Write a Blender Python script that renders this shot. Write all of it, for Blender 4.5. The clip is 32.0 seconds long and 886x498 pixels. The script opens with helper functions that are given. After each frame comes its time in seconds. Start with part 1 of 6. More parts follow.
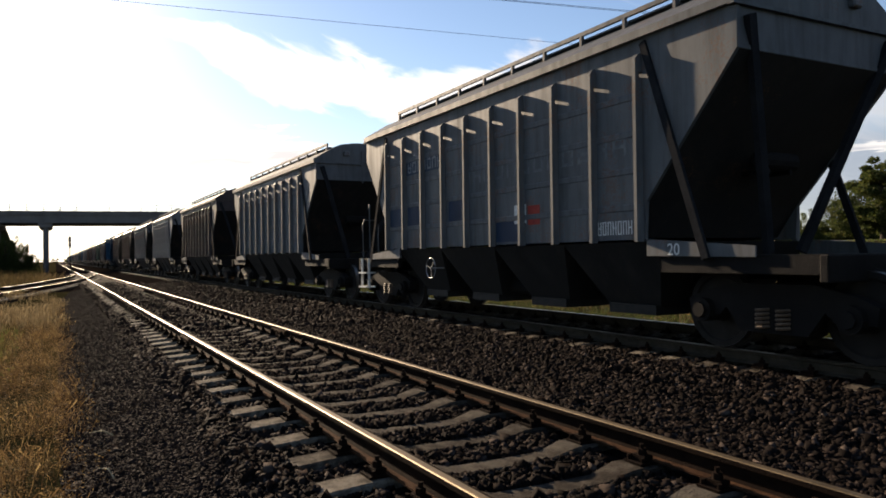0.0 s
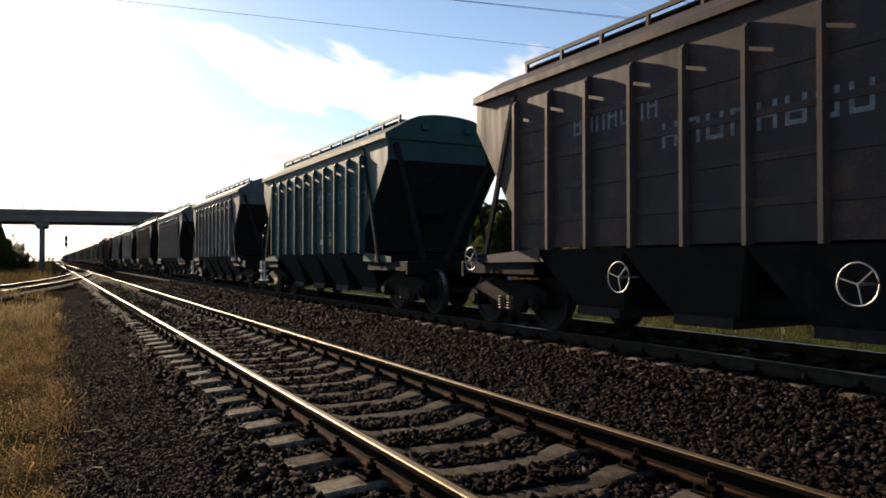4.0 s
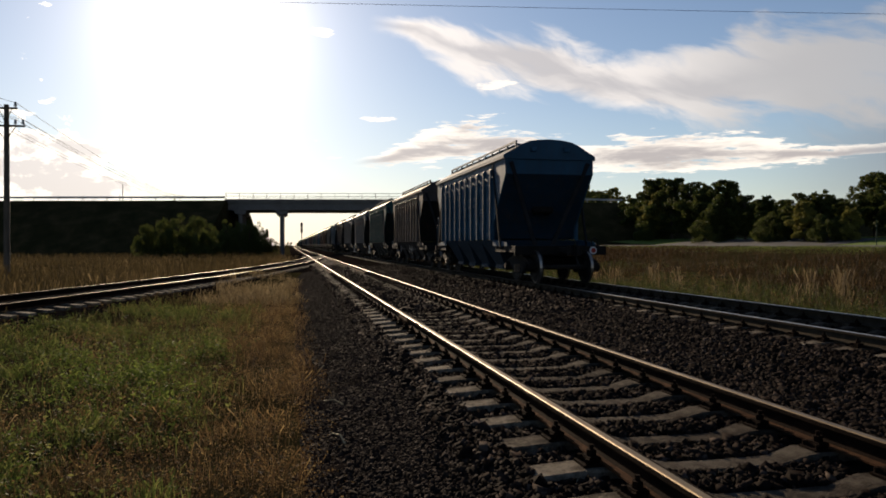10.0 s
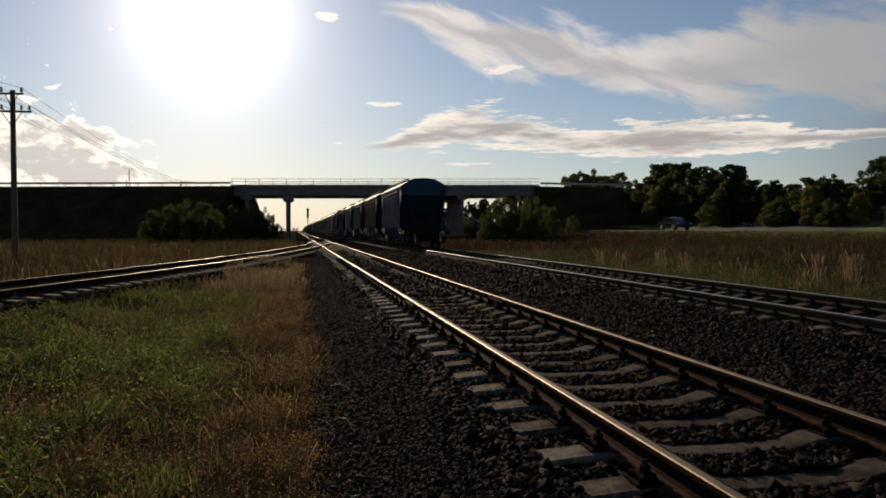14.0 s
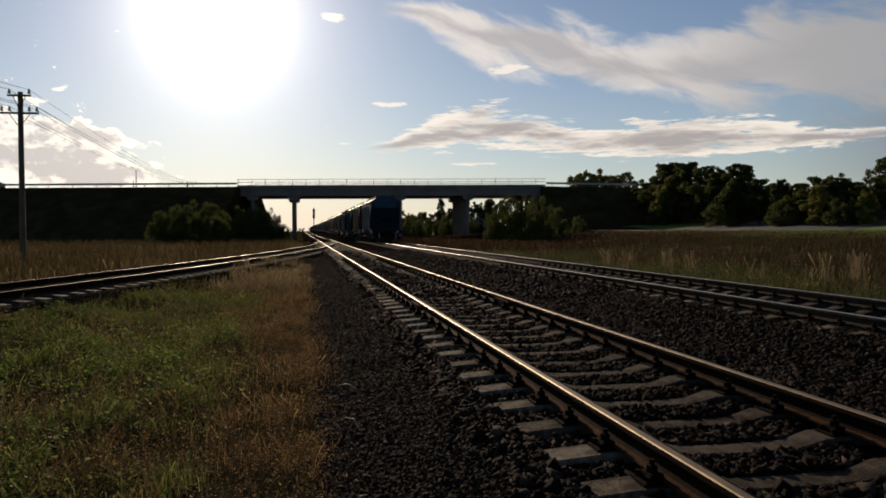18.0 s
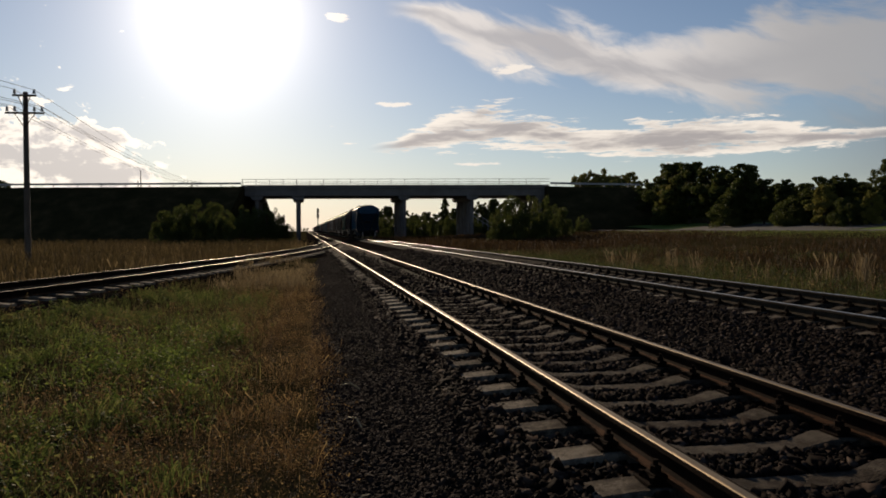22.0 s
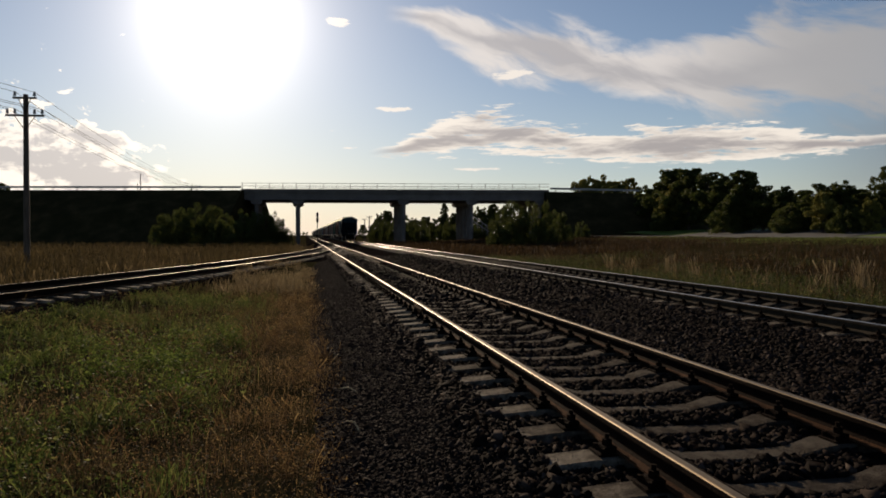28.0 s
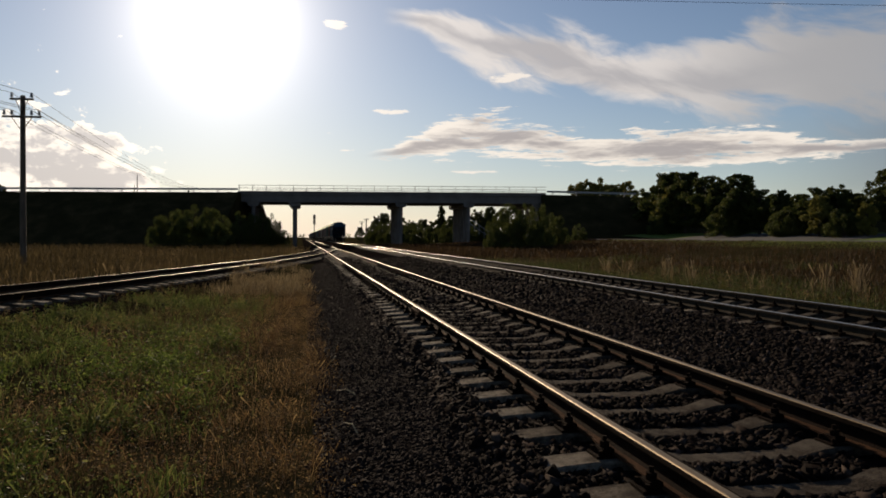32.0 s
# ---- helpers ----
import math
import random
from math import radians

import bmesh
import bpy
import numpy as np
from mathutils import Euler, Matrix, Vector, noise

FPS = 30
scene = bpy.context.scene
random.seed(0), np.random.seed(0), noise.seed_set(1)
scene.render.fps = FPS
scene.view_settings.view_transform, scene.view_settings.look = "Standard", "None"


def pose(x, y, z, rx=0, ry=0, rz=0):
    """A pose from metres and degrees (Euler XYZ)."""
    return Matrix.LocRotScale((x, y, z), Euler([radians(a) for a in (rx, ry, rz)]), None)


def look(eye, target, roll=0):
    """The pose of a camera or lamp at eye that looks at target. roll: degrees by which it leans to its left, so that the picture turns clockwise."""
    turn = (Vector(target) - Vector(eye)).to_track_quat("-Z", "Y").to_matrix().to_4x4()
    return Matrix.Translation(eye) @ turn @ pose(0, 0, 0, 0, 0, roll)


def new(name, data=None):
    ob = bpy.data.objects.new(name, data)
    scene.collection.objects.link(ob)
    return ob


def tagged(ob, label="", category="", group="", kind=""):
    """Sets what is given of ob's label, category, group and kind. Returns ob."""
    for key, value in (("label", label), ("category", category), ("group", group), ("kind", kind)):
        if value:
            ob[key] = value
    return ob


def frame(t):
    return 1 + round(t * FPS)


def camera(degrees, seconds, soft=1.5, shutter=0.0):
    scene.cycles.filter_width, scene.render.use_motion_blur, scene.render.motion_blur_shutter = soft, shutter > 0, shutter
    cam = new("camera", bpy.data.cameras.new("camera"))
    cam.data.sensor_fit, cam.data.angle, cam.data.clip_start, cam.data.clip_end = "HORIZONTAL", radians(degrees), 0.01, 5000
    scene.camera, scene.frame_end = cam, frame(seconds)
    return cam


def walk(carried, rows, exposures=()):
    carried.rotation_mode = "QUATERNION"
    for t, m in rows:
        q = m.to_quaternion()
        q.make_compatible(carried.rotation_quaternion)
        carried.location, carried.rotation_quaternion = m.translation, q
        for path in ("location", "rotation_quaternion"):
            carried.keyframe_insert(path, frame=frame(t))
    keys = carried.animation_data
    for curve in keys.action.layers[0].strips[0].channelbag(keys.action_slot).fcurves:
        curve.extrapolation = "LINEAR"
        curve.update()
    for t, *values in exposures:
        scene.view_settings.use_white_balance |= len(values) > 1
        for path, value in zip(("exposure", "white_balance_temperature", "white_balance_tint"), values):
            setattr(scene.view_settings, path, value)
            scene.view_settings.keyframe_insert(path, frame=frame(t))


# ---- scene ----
# z = 0 is the rail head of the tracks, which run along y; the camera is held beside them.
cam = camera(62.4, 32.0, soft=1.8)
PATH = [
    (0.0, pose(0.060, -0.022, 1.177, 90.58, 0.73, -27.90)),
    (0.5, pose(0.052, -0.031, 1.172, 90.69, 0.66, -28.07)),
    (1.0, pose(0.055, -0.037, 1.181, 90.75, 0.62, -28.02)),
    (1.5, pose(0.052, -0.051, 1.184, 90.85, 0.46, -28.01)),
    (2.0, pose(0.052, -0.048, 1.185, 90.70, 0.53, -27.97)),
    (2.5, pose(0.049, -0.050, 1.178, 90.81, 0.47, -27.98)),
    (3.0, pose(0.051, -0.034, 1.177, 90.87, 0.34, -28.08)),
    (3.5, pose(0.051, -0.032, 1.169, 90.89, -0.03, -28.17)),
    (5.5, pose(0.062, -0.028, 1.178, 90.93, 0.20, -28.06)),
    (6.0, pose(0.045, -0.029, 1.177, 91.16, 0.23, -28.33)),
    (6.5, pose(0.044, -0.012, 1.166, 90.94, 0.21, -28.18)),
    (7.0, pose(0.045, -0.015, 1.174, 90.86, 0.15, -28.10)),
    (7.5, pose(0.040, -0.035, 1.167, 90.67, 0.03, -27.67)),
    (8.0, pose(0.043, -0.020, 1.173, 90.47, 0.08, -27.11)),
    (8.5, pose(0.027, -0.016, 1.177, 90.34, -0.25, -24.25)),
    (9.0, pose(0.003, -0.012, 1.180, 89.80, -0.36, -18.92)),
    (9.5, pose(-0.006, -0.021, 1.179, 89.87, -0.04, -13.92)),
    (10.0, pose(-0.004, -0.018, 1.174, 89.68, -0.03, -11.84)),
    (10.5, pose(-0.005, -0.016, 1.177, 89.36, 0.03, -11.48)),
    (11.0, pose(0.001, -0.024, 1.179, 89.36, 0.05, -11.55)),
    (11.5, pose(0.000, -0.007, 1.173, 89.44, -0.14, -11.21)),
    (12.0, pose(-0.007, -0.001, 1.170, 89.04, -0.15, -11.11)),
    (12.5, pose(-0.001, -0.014, 1.170, 88.81, -0.01, -11.12)),
    (13.0, pose(-0.012, -0.015, 1.171, 88.71, 0.06, -11.19)),
    (13.5, pose(-0.003, -0.015, 1.169, 88.68, 0.05, -11.25)),
    (14.0, pose(-0.003, 0.005, 1.167, 88.53, 0.03, -11.37)),
    (14.5, pose(-0.002, 0.009, 1.159, 88.56, -0.03, -11.25)),
    (16.5, pose(0.004, 0.006, 1.162, 88.52, 0.12, -11.17)),
    (17.0, pose(-0.006, 0.009, 1.159, 88.57, 0.02, -11.11)),
    (17.5, pose(-0.006, -0.019, 1.168, 88.57, 0.21, -10.99)),
    (18.0, pose(-0.007, -0.000, 1.167, 88.54, 0.16, -10.91)),
    (18.5, pose(-0.007, 0.014, 1.161, 88.66, -0.09, -10.74)),
    (19.0, pose(-0.005, 0.000, 1.168, 88.45, -0.19, -10.67)),
    (19.5, pose(-0.003, 0.026, 1.157, 88.35, -0.11, -10.66)),
    (20.0, pose(-0.006, 0.027, 1.149, 88.39, -0.08, -10.63)),
    (20.5, pose(-0.006, 0.027, 1.152, 88.67, -0.11, -10.72)),
    (21.0, pose(-0.007, 0.018, 1.154, 88.75, -0.01, -10.64)),
    (21.5, pose(-0.002, 0.005, 1.159, 88.58, 0.09, -10.64)),
    (22.0, pose(0.002, 0.013, 1.161, 88.54, 0.12, -10.60)),
    (22.5, pose(0.001, 0.009, 1.159, 88.60, -0.10, -10.53)),
    (23.0, pose(-0.000, 0.000, 1.163, 88.78, -0.11, -10.56)),
    (23.5, pose(-0.003, 0.005, 1.161, 88.84, -0.06, -10.62)),
    (24.0, pose(-0.000, 0.013, 1.151, 88.87, -0.13, -10.66)),
    (24.5, pose(-0.001, 0.018, 1.156, 88.88, -0.23, -10.84)),
    (25.0, pose(-0.001, 0.011, 1.157, 88.88, -0.24, -10.80)),
    (25.5, pose(0.005, 0.010, 1.154, 88.87, -0.13, -10.66)),
    (27.5, pose(0.001, 0.005, 1.155, 89.01, -0.12, -10.79)),
    (28.0, pose(0.004, 0.014, 1.154, 88.92, -0.20, -10.65)),
    (28.5, pose(0.003, 0.011, 1.155, 89.00, -0.29, -10.56)),
    (29.0, pose(-0.004, 0.017, 1.155, 89.08, -0.22, -10.51)),
    (29.5, pose(-0.000, 0.019, 1.155, 88.95, 0.03, -10.67)),
    (30.0, pose(0.000, 0.020, 1.152, 88.93, -0.20, -10.67)),
    (30.5, pose(-0.005, 0.001, 1.159, 88.85, -0.08, -10.64)),
    (31.0, pose(-0.009, 0.005, 1.155, 88.81, -0.22, -10.69)),
    (31.5, pose(-0.009, 0.002, 1.159, 88.92, -0.17, -10.69)),
    (32.0, pose(-0.010, 0.001, 1.152, 89.13, -0.38, -10.89)),
]

EXPOSURES = [(0, 1.14, 7350, 14), (7.5, 1.14, 7350, 14), (9, 0.85, 7350, 14), (10.5, 0.15, 7350, 14), (13, -0.06, 7350, 14), (32, -0.06, 7350, 14)]
walk(cam, PATH, EXPOSURES)

# ---- sky and sun ----
SUN_AZ, SUN_EL = -6.1, 16.2          # degrees from +y towards +x, and above the horizon
sun_way = Vector((math.sin(radians(SUN_AZ)) * math.cos(radians(SUN_EL)),
                  math.cos(radians(SUN_AZ)) * math.cos(radians(SUN_EL)), math.sin(radians(SUN_EL))))
sun = new("sun", bpy.data.lights.new("sun", "SUN"))
sun.data.energy, sun.data.angle, sun.data.color = 5.0, radians(0.6), (1.0, 0.85, 0.66)
sun.matrix_world = look(sun_way * 200, (0, 0, 0))


class Nodes:
    """Short hand for node trees: n.add(type, inputs..., settings...)."""

    def __init__(self, tree, keep=False):
        self.tree = tree
        if not keep:
            tree.nodes.clear()

    def add(self, kind, *ins, **sets):
        nd = self.tree.nodes.new(kind)
        for k, v in sets.items():
            setattr(nd, k, v)
        for i, v in enumerate(ins):
            if v is None:
                continue
            if isinstance(v, bpy.types.NodeSocket):
                self.tree.links.new(v, nd.inputs[i])
            else:
                nd.inputs[i].default_value = v
        return nd

    def math(self, op, a, b=None, c=None, clamp=False):
        return self.add("ShaderNodeMath", a, b, c, operation=op, use_clamp=clamp).outputs[0]

    def ramp(self, fac, stops, mode="LINEAR"):
        nd = self.add("ShaderNodeValToRGB", fac)
        nd.color_ramp.interpolation = mode
        els = nd.color_ramp.elements
        while len(els) < len(stops):
            els.new(0.5)
        for e, (p, col) in zip(els, stops):
            e.position = p
            e.color = (*col, 1) if not isinstance(col, (int, float)) else (col, col, col, 1)
        return nd.outputs[0]

    def mix(self, fac, a, b, mode="MIX"):
        nd = self.tree.nodes.new("ShaderNodeMix")
        nd.data_type, nd.blend_type = "RGBA", mode
        for sock, v in ((nd.inputs[0], fac), (nd.inputs[6], a), (nd.inputs[7], b)):
            if isinstance(v, bpy.types.NodeSocket):
                self.tree.links.new(v, sock)
            elif isinstance(v, tuple):
                sock.default_value = (*v[:3], 1)
            else:
                sock.default_value = v
        return nd.outputs[2]

    def noise(self, vec, scale, detail=4, rough=0.55, dist=0.0):
        nd = self.tree.nodes.new("ShaderNodeTexNoise")
        if vec is not None:
            self.tree.links.new(vec, nd.inputs["Vector"])
        nd.inputs["Scale"].default_value = scale
        nd.inputs["Detail"].default_value = detail
        nd.inputs["Roughness"].default_value = rough
        nd.inputs["Distortion"].default_value = dist
        return nd.outputs["Fac"]


def make_world():
    w = bpy.data.worlds.new("sky")
    w.use_nodes = True
    scene.world = w
    n = Nodes(w.node_tree)
    sky = n.add("ShaderNodeTexSky", sky_type="NISHITA", sun_disc=False, sun_elevation=radians(SUN_EL),
                sun_rotation=radians(SUN_AZ), air_density=1.0, dust_density=0.12, ozone_density=2.0).outputs[0]
    base = n.mix(1.0, sky, (0.066, 0.071, 0.081), "MULTIPLY")
    way = n.add("ShaderNodeVectorMath", n.add("ShaderNodeTexCoord").outputs["Generated"], operation="NORMALIZE").outputs[0]
    sep = n.add("ShaderNodeSeparateXYZ", way)
    x, y, z = sep.outputs
    az = n.math("MULTIPLY", n.math("ARCTAN2", x, y), 57.2958)
    el = n.math("MULTIPLY", n.math("ARCSINE", z), 57.2958)

    def blob(az0, el0, wide, high, tilt=0.0):
        da = n.math("SUBTRACT", az, az0)
        de = n.math("SUBTRACT", n.math("SUBTRACT", el, el0), n.math("MULTIPLY", da, tilt))
        q = n.math("ADD", n.math("POWER", n.math("ABSOLUTE", n.math("DIVIDE", da, wide)), 2.0),
                   n.math("POWER", n.math("ABSOLUTE", n.math("DIVIDE", de, high)), 2.0))
        return n.math("EXPONENT", n.math("MULTIPLY", q, -1.0))

    def add_all(values):
        out = values[0]
        for v in values[1:]:
            out = n.math("ADD", out, v)
        return out

    def along(stops, lo, hi):
        """A value that follows the bearing: stops of (degrees, value), values between 0 and 20."""
        fac = n.math("DIVIDE", n.math("SUBTRACT", az, lo), hi - lo, clamp=True)
        return n.math("MULTIPLY", n.ramp(fac, [((p - lo) / (hi - lo), v / 20) for p, v in stops], "B_SPLINE"), 20.0)

    def band(middle, half, height, lo, hi):
        """One in the middle of a band of cloud, nought at its edge, less outside."""
        off = n.math("ABSOLUTE", n.math("SUBTRACT", height, along(middle, lo, hi)))
        return n.math("SUBTRACT", 1.0, n.math("DIVIDE", off, along(half, lo, hi)))

    def grain(ax, ex, seed, scale_a, scale_e, slope=0.0, rough=0.6, dist=0.0, detail=9):
        v = n.add("ShaderNodeCombineXYZ", n.math("MULTIPLY", ax, scale_a), n.math("MULTIPLY", n.math("ADD", ex, n.math("MULTIPLY", ax, slope)), scale_e), seed).outputs[0]
        return n.noise(v, 1.0, detail, rough, dist)

    def cover(mask, noise_value, amount, low, high):
        """Cloud where mask and grain together pass a level."""
        v = n.math("ADD", mask, n.math("MULTIPLY", n.math("SUBTRACT", noise_value, 0.5), amount))
        nd = n.add("ShaderNodeMapRange", v, low, high, 0.0, 1.0)
        nd.interpolation_type = "SMOOTHSTEP"
        return nd.outputs[0]

    def fade(lo, hi):
        nd = n.add("ShaderNodeMapRange", az, lo, hi, 0.0, 1.0)
        nd.interpolation_type = "SMOOTHSTEP"
        return nd.outputs[0]

    warp = n.math("SUBTRACT", grain(az, el, 1.0, 0.16, 0.3, 0.0, 0.5, 0.0, 3), 0.5)
    el_w = n.math("ADD", el, n.math("MULTIPLY", warp, 2.2))
    # a long plume that rises thin in the west, folds and spreads eastwards
    plume_mid = [(6, 16.9), (9.6, 16.1), (12.3, 15.2), (15.0, 14.6), (17.6, 14.3), (20.2, 13.5), (22.8, 12.5), (25.4, 11.9), (28.0, 11.6), (32.0, 11.6), (37, 12.0), (42, 12.3), (50, 11.0), (60, 10.2), (90, 11)]
    plume_half = [(6, 0.4), (9.6, 1.0), (12.3, 1.7), (15.0, 2.5), (17.6, 2.8), (20.2, 2.6), (22.8, 2.2), (25.4, 2.1), (28.0, 2.6), (32.0, 3.2), (37, 3.8), (42, 4.4), (50, 4.2), (60, 4.0), (90, 5)]
    wisp = grain(az, el_w, 3.0, 0.13, 0.42, 0.33, 0.56, 0.35)
    m_plume = band(plume_mid, plume_half, el_w, 6, 90)
    d_plume = n.math("MULTIPLY", cover(m_plume, wisp, 2.5, -0.08, 0.62), fade(5.8, 9.5))
    # flat layers below it, ragged along their upper edge, and small flakes beside them
    layer_mid = [(4, 6.2), (7.0, 6.5), (9.6, 7.3), (12.3, 7.9), (14.4, 8.3), (16.5, 7.7), (20.0, 7.1), (23.0, 6.5), (26.0, 6.7), (30.0, 6.8), (34.0, 6.9), (37.0, 6.4), (41.0, 6.2), (46, 6.8), (52, 7.1), (60, 6.9), (90, 7)]
    layer_half = [(4, 0.05), (7.0, 0.7), (9.6, 1.5), (12.3, 2.0), (14.4, 2.3), (16.5, 2.0), (20.0, 1.5), (23.0, 1.3), (26.0, 1.7), (30.0, 1.8), (34.0, 1.7), (37.0, 1.1), (41.0, 0.4), (46, 0.35), (52, 0.75), (60, 0.5), (90, 0.5)]
    flat = grain(az, n.math("ADD", el, n.math("MULTIPLY", warp, 0.7)), 0.0, 0.22, 1.7, 0.0, 0.66, 0.1)
    m_flat = band(layer_mid, layer_half, el, 4, 90)
    flakes = add_all([blob(6.9, 9.7, 2.3, 0.3, 0.03), n.math("MULTIPLY", blob(2.5, 16.0, 1.1, 0.4, -0.1), 1.2), blob(13.2, 5.15, 2.4, 0.2), blob(16.0, 12.3, 2.4, 0.45, 0.12), n.math("MULTIPLY", blob(3.6, 6.7, 1.2, 0.14), 0.8), n.math("MULTIPLY", blob(2.0, 8.0, 0.6, 0.16), 0.7)])
    d_flat = n.math("MULTIPLY", n.math("MULTIPLY", cover(m_flat, flat, 3.4, 0.22, 0.52), fade(4.5, 8.0)), n.math("SUBTRACT", 1.0, n.math("MULTIPLY", fade(38, 46), 0.6)))
    flake_grain = grain(az, el, 5.0, 0.9, 3.2, 0.0, 0.6, 0.0, 5)
    d_flake = n.math("MULTIPLY", cover(n.math("SUBTRACT", flakes, 0.55), flake_grain, 1.5, 0.0, 0.3), 0.9)
    # heaped clouds low in the west
    heap = grain(az, el, 7.0, 0.75, 1.05, 0.0, 0.6, 0.25)
    m_heap = n.math("MAXIMUM", n.math("SUBTRACT", add_all([blob(-18.5, 5.4, 4.2, 2.4), blob(-14.2, 6.6, 2.0, 0.7, -0.15), blob(-13.5, 4.0, 3.2, 1.2), blob(-30, 6, 8, 3.6)]), 0.35), -1.0)
    d_heap = n.math("MULTIPLY", cover(m_heap, heap, 2.4, 0.0, 0.16), n.math("LESS_THAN", az, -8.0))
    # a dull sheet low in the east
    d_sheet = n.math("MULTIPLY", cover(band([(20, 4), (32, 5), (42, 5.5), (60, 5.5), (90, 6)], [(20, 1), (32, 4.0), (42, 6.0), (60, 7.0), (90, 8)], el_w, 20, 90), wisp, 1.2, -0.1, 0.8), fade(32, 50))
    # thick middles are greyer than the lit rims
    thick = grain(az, el_w, 12.0, 0.16, 0.9, 0.0, 0.55, 0.2, 6)
    c_flat = n.mix(n.math("MULTIPLY", cover(m_flat, n.math("ADD", n.math("MULTIPLY", thick, 0.55), n.math("MULTIPLY", flat, 0.45)), 3.2, 0.30, 1.05), 0.95), (0.92, 0.90, 0.86), (0.37, 0.36, 0.385))
    c_plume = n.mix(n.math("MULTIPLY", cover(m_plume, n.math("SUBTRACT", 1.0, wisp), 2.2, 0.25, 1.1), 0.8), (0.76, 0.76, 0.77), (0.38, 0.39, 0.43))
    c_plume = n.mix(cover(n.math("MULTIPLY", n.math("SUBTRACT", az, 24.0), 0.06), wisp, 0.6, 0.0, 1.0), c_plume, (0.40, 0.42, 0.45))
    c_heap = n.mix(n.math("MULTIPLY", cover(m_heap, n.math("ADD", heap, n.math("MULTIPLY", n.math("SUBTRACT", thick, 0.5), 0.8)), 2.2, 0.22, 0.75), 0.9), (1.15, 1.12, 1.06), (0.52, 0.52, 0.55))
    # the bright air round the sun, and haze low over the land below it
    dot = n.add("ShaderNodeVectorMath", way, tuple(sun_way), operation="DOT_PRODUCT").outputs["Value"]
    ang = n.math("MULTIPLY", n.math("ARCCOSINE", n.math("MINIMUM", dot, 1.0)), 57.2958)
    haze = n.math("MULTIPLY", n.math("MULTIPLY", n.math("EXPONENT", n.math("DIVIDE", n.math("ABSOLUTE", el), -4.5)), 0.9),
                  n.math("ADD", 0.25, n.math("MULTIPLY", n.math("EXPONENT", n.math("MULTIPLY", n.math("POWER", n.math("DIVIDE", ang, 34.0), 2.0), -1.0)), 0.75)))
    base = n.mix(haze, base, (0.60, 0.63, 0.68))
    col = n.mix(n.math("MULTIPLY", d_sheet, 0.85), base, (0.18, 0.215, 0.275))
    col = n.mix(n.math("MULTIPLY", d_plume, n.math("SUBTRACT", 0.88, n.math("MULTIPLY", fade(38, 54), 0.42))), col, c_plume)
    col = n.mix(n.math("MULTIPLY", d_flat, 0.92), col, c_flat)
    col = n.mix(d_flake, col, (0.88, 0.87, 0.85))
    col = n.mix(n.math("MULTIPLY", d_heap, 0.9), col, c_heap)
    glow = add_all([n.math("MULTIPLY", n.math("EXPONENT", n.math("DIVIDE", ang, -2.3)), 4.0),
                    n.math("MULTIPLY", n.math("EXPONENT", n.math("DIVIDE", ang, -8.5)), 0.48)])
    glow_col = n.mix(1.0, (1.0, 0.97, 0.92), n.add("ShaderNodeCombineColor", glow, glow, glow).outputs[0], "MULTIPLY")
    col = n.mix(1.0, col, glow_col, "ADD")
    bg = n.add("ShaderNodeBackground", col, 1.0)
    n.add("ShaderNodeOutputWorld", bg.outputs[0])


make_world()

# ---- materials ----
MATS = {}


def material(name, stops, scale=3.0, fine=40.0, rough=(0.7, 0.9), metal=0.0, bump=0.2, bump_scale=60.0, spread=0.0, detail=5,
             stretch=(1, 1, 1), spec=0.12):
    """A procedural surface: stains at one scale, grain at another, relief; stops: (place, colour)."""
    m = bpy.data.materials.new(name)
    m.use_nodes = True
    n = Nodes(m.node_tree)
    tc = n.add("ShaderNodeTexCoord")
    vec = tc.outputs["Object"]
    if stretch != (1, 1, 1):
        vec = n.add("ShaderNodeMapping", vec, None, None, stretch).outputs[0]
    broad = n.noise(vec, scale, detail, 0.6)
    grain = n.noise(vec, fine, 3, 0.6)
    fac = n.math("ADD", n.math("MULTIPLY", broad, 0.7), n.math("MULTIPLY", grain, 0.3))
    if spread:
        rnd = n.add("ShaderNodeObjectInfo").outputs["Random"]
        fac = n.math("ADD", fac, n.math("MULTIPLY", n.math("SUBTRACT", rnd, 0.5), spread))
    col = n.ramp(fac, stops)
    p = n.add("ShaderNodeBsdfPrincipled")
    n.tree.links.new(col, p.inputs["Base Color"])
    p.inputs["Metallic"].default_value = metal
    p.inputs["Specular IOR Level"].default_value = 0.5 if metal else spec
    r = n.add("ShaderNodeMapRange", grain, 0.3, 0.7, rough[0], rough[1]).outputs[0]
    n.tree.links.new(r, p.inputs["Roughness"])
    if bump:
        b = n.add("ShaderNodeBump", bump, 0.02)
        n.tree.links.new(n.noise(vec, bump_scale, 4, 0.6), b.inputs["Height"])
        n.tree.links.new(b.outputs[0], p.inputs["Normal"])
    n.add("ShaderNodeOutputMaterial", p.outputs[0])
    MATS[name] = m
    return m


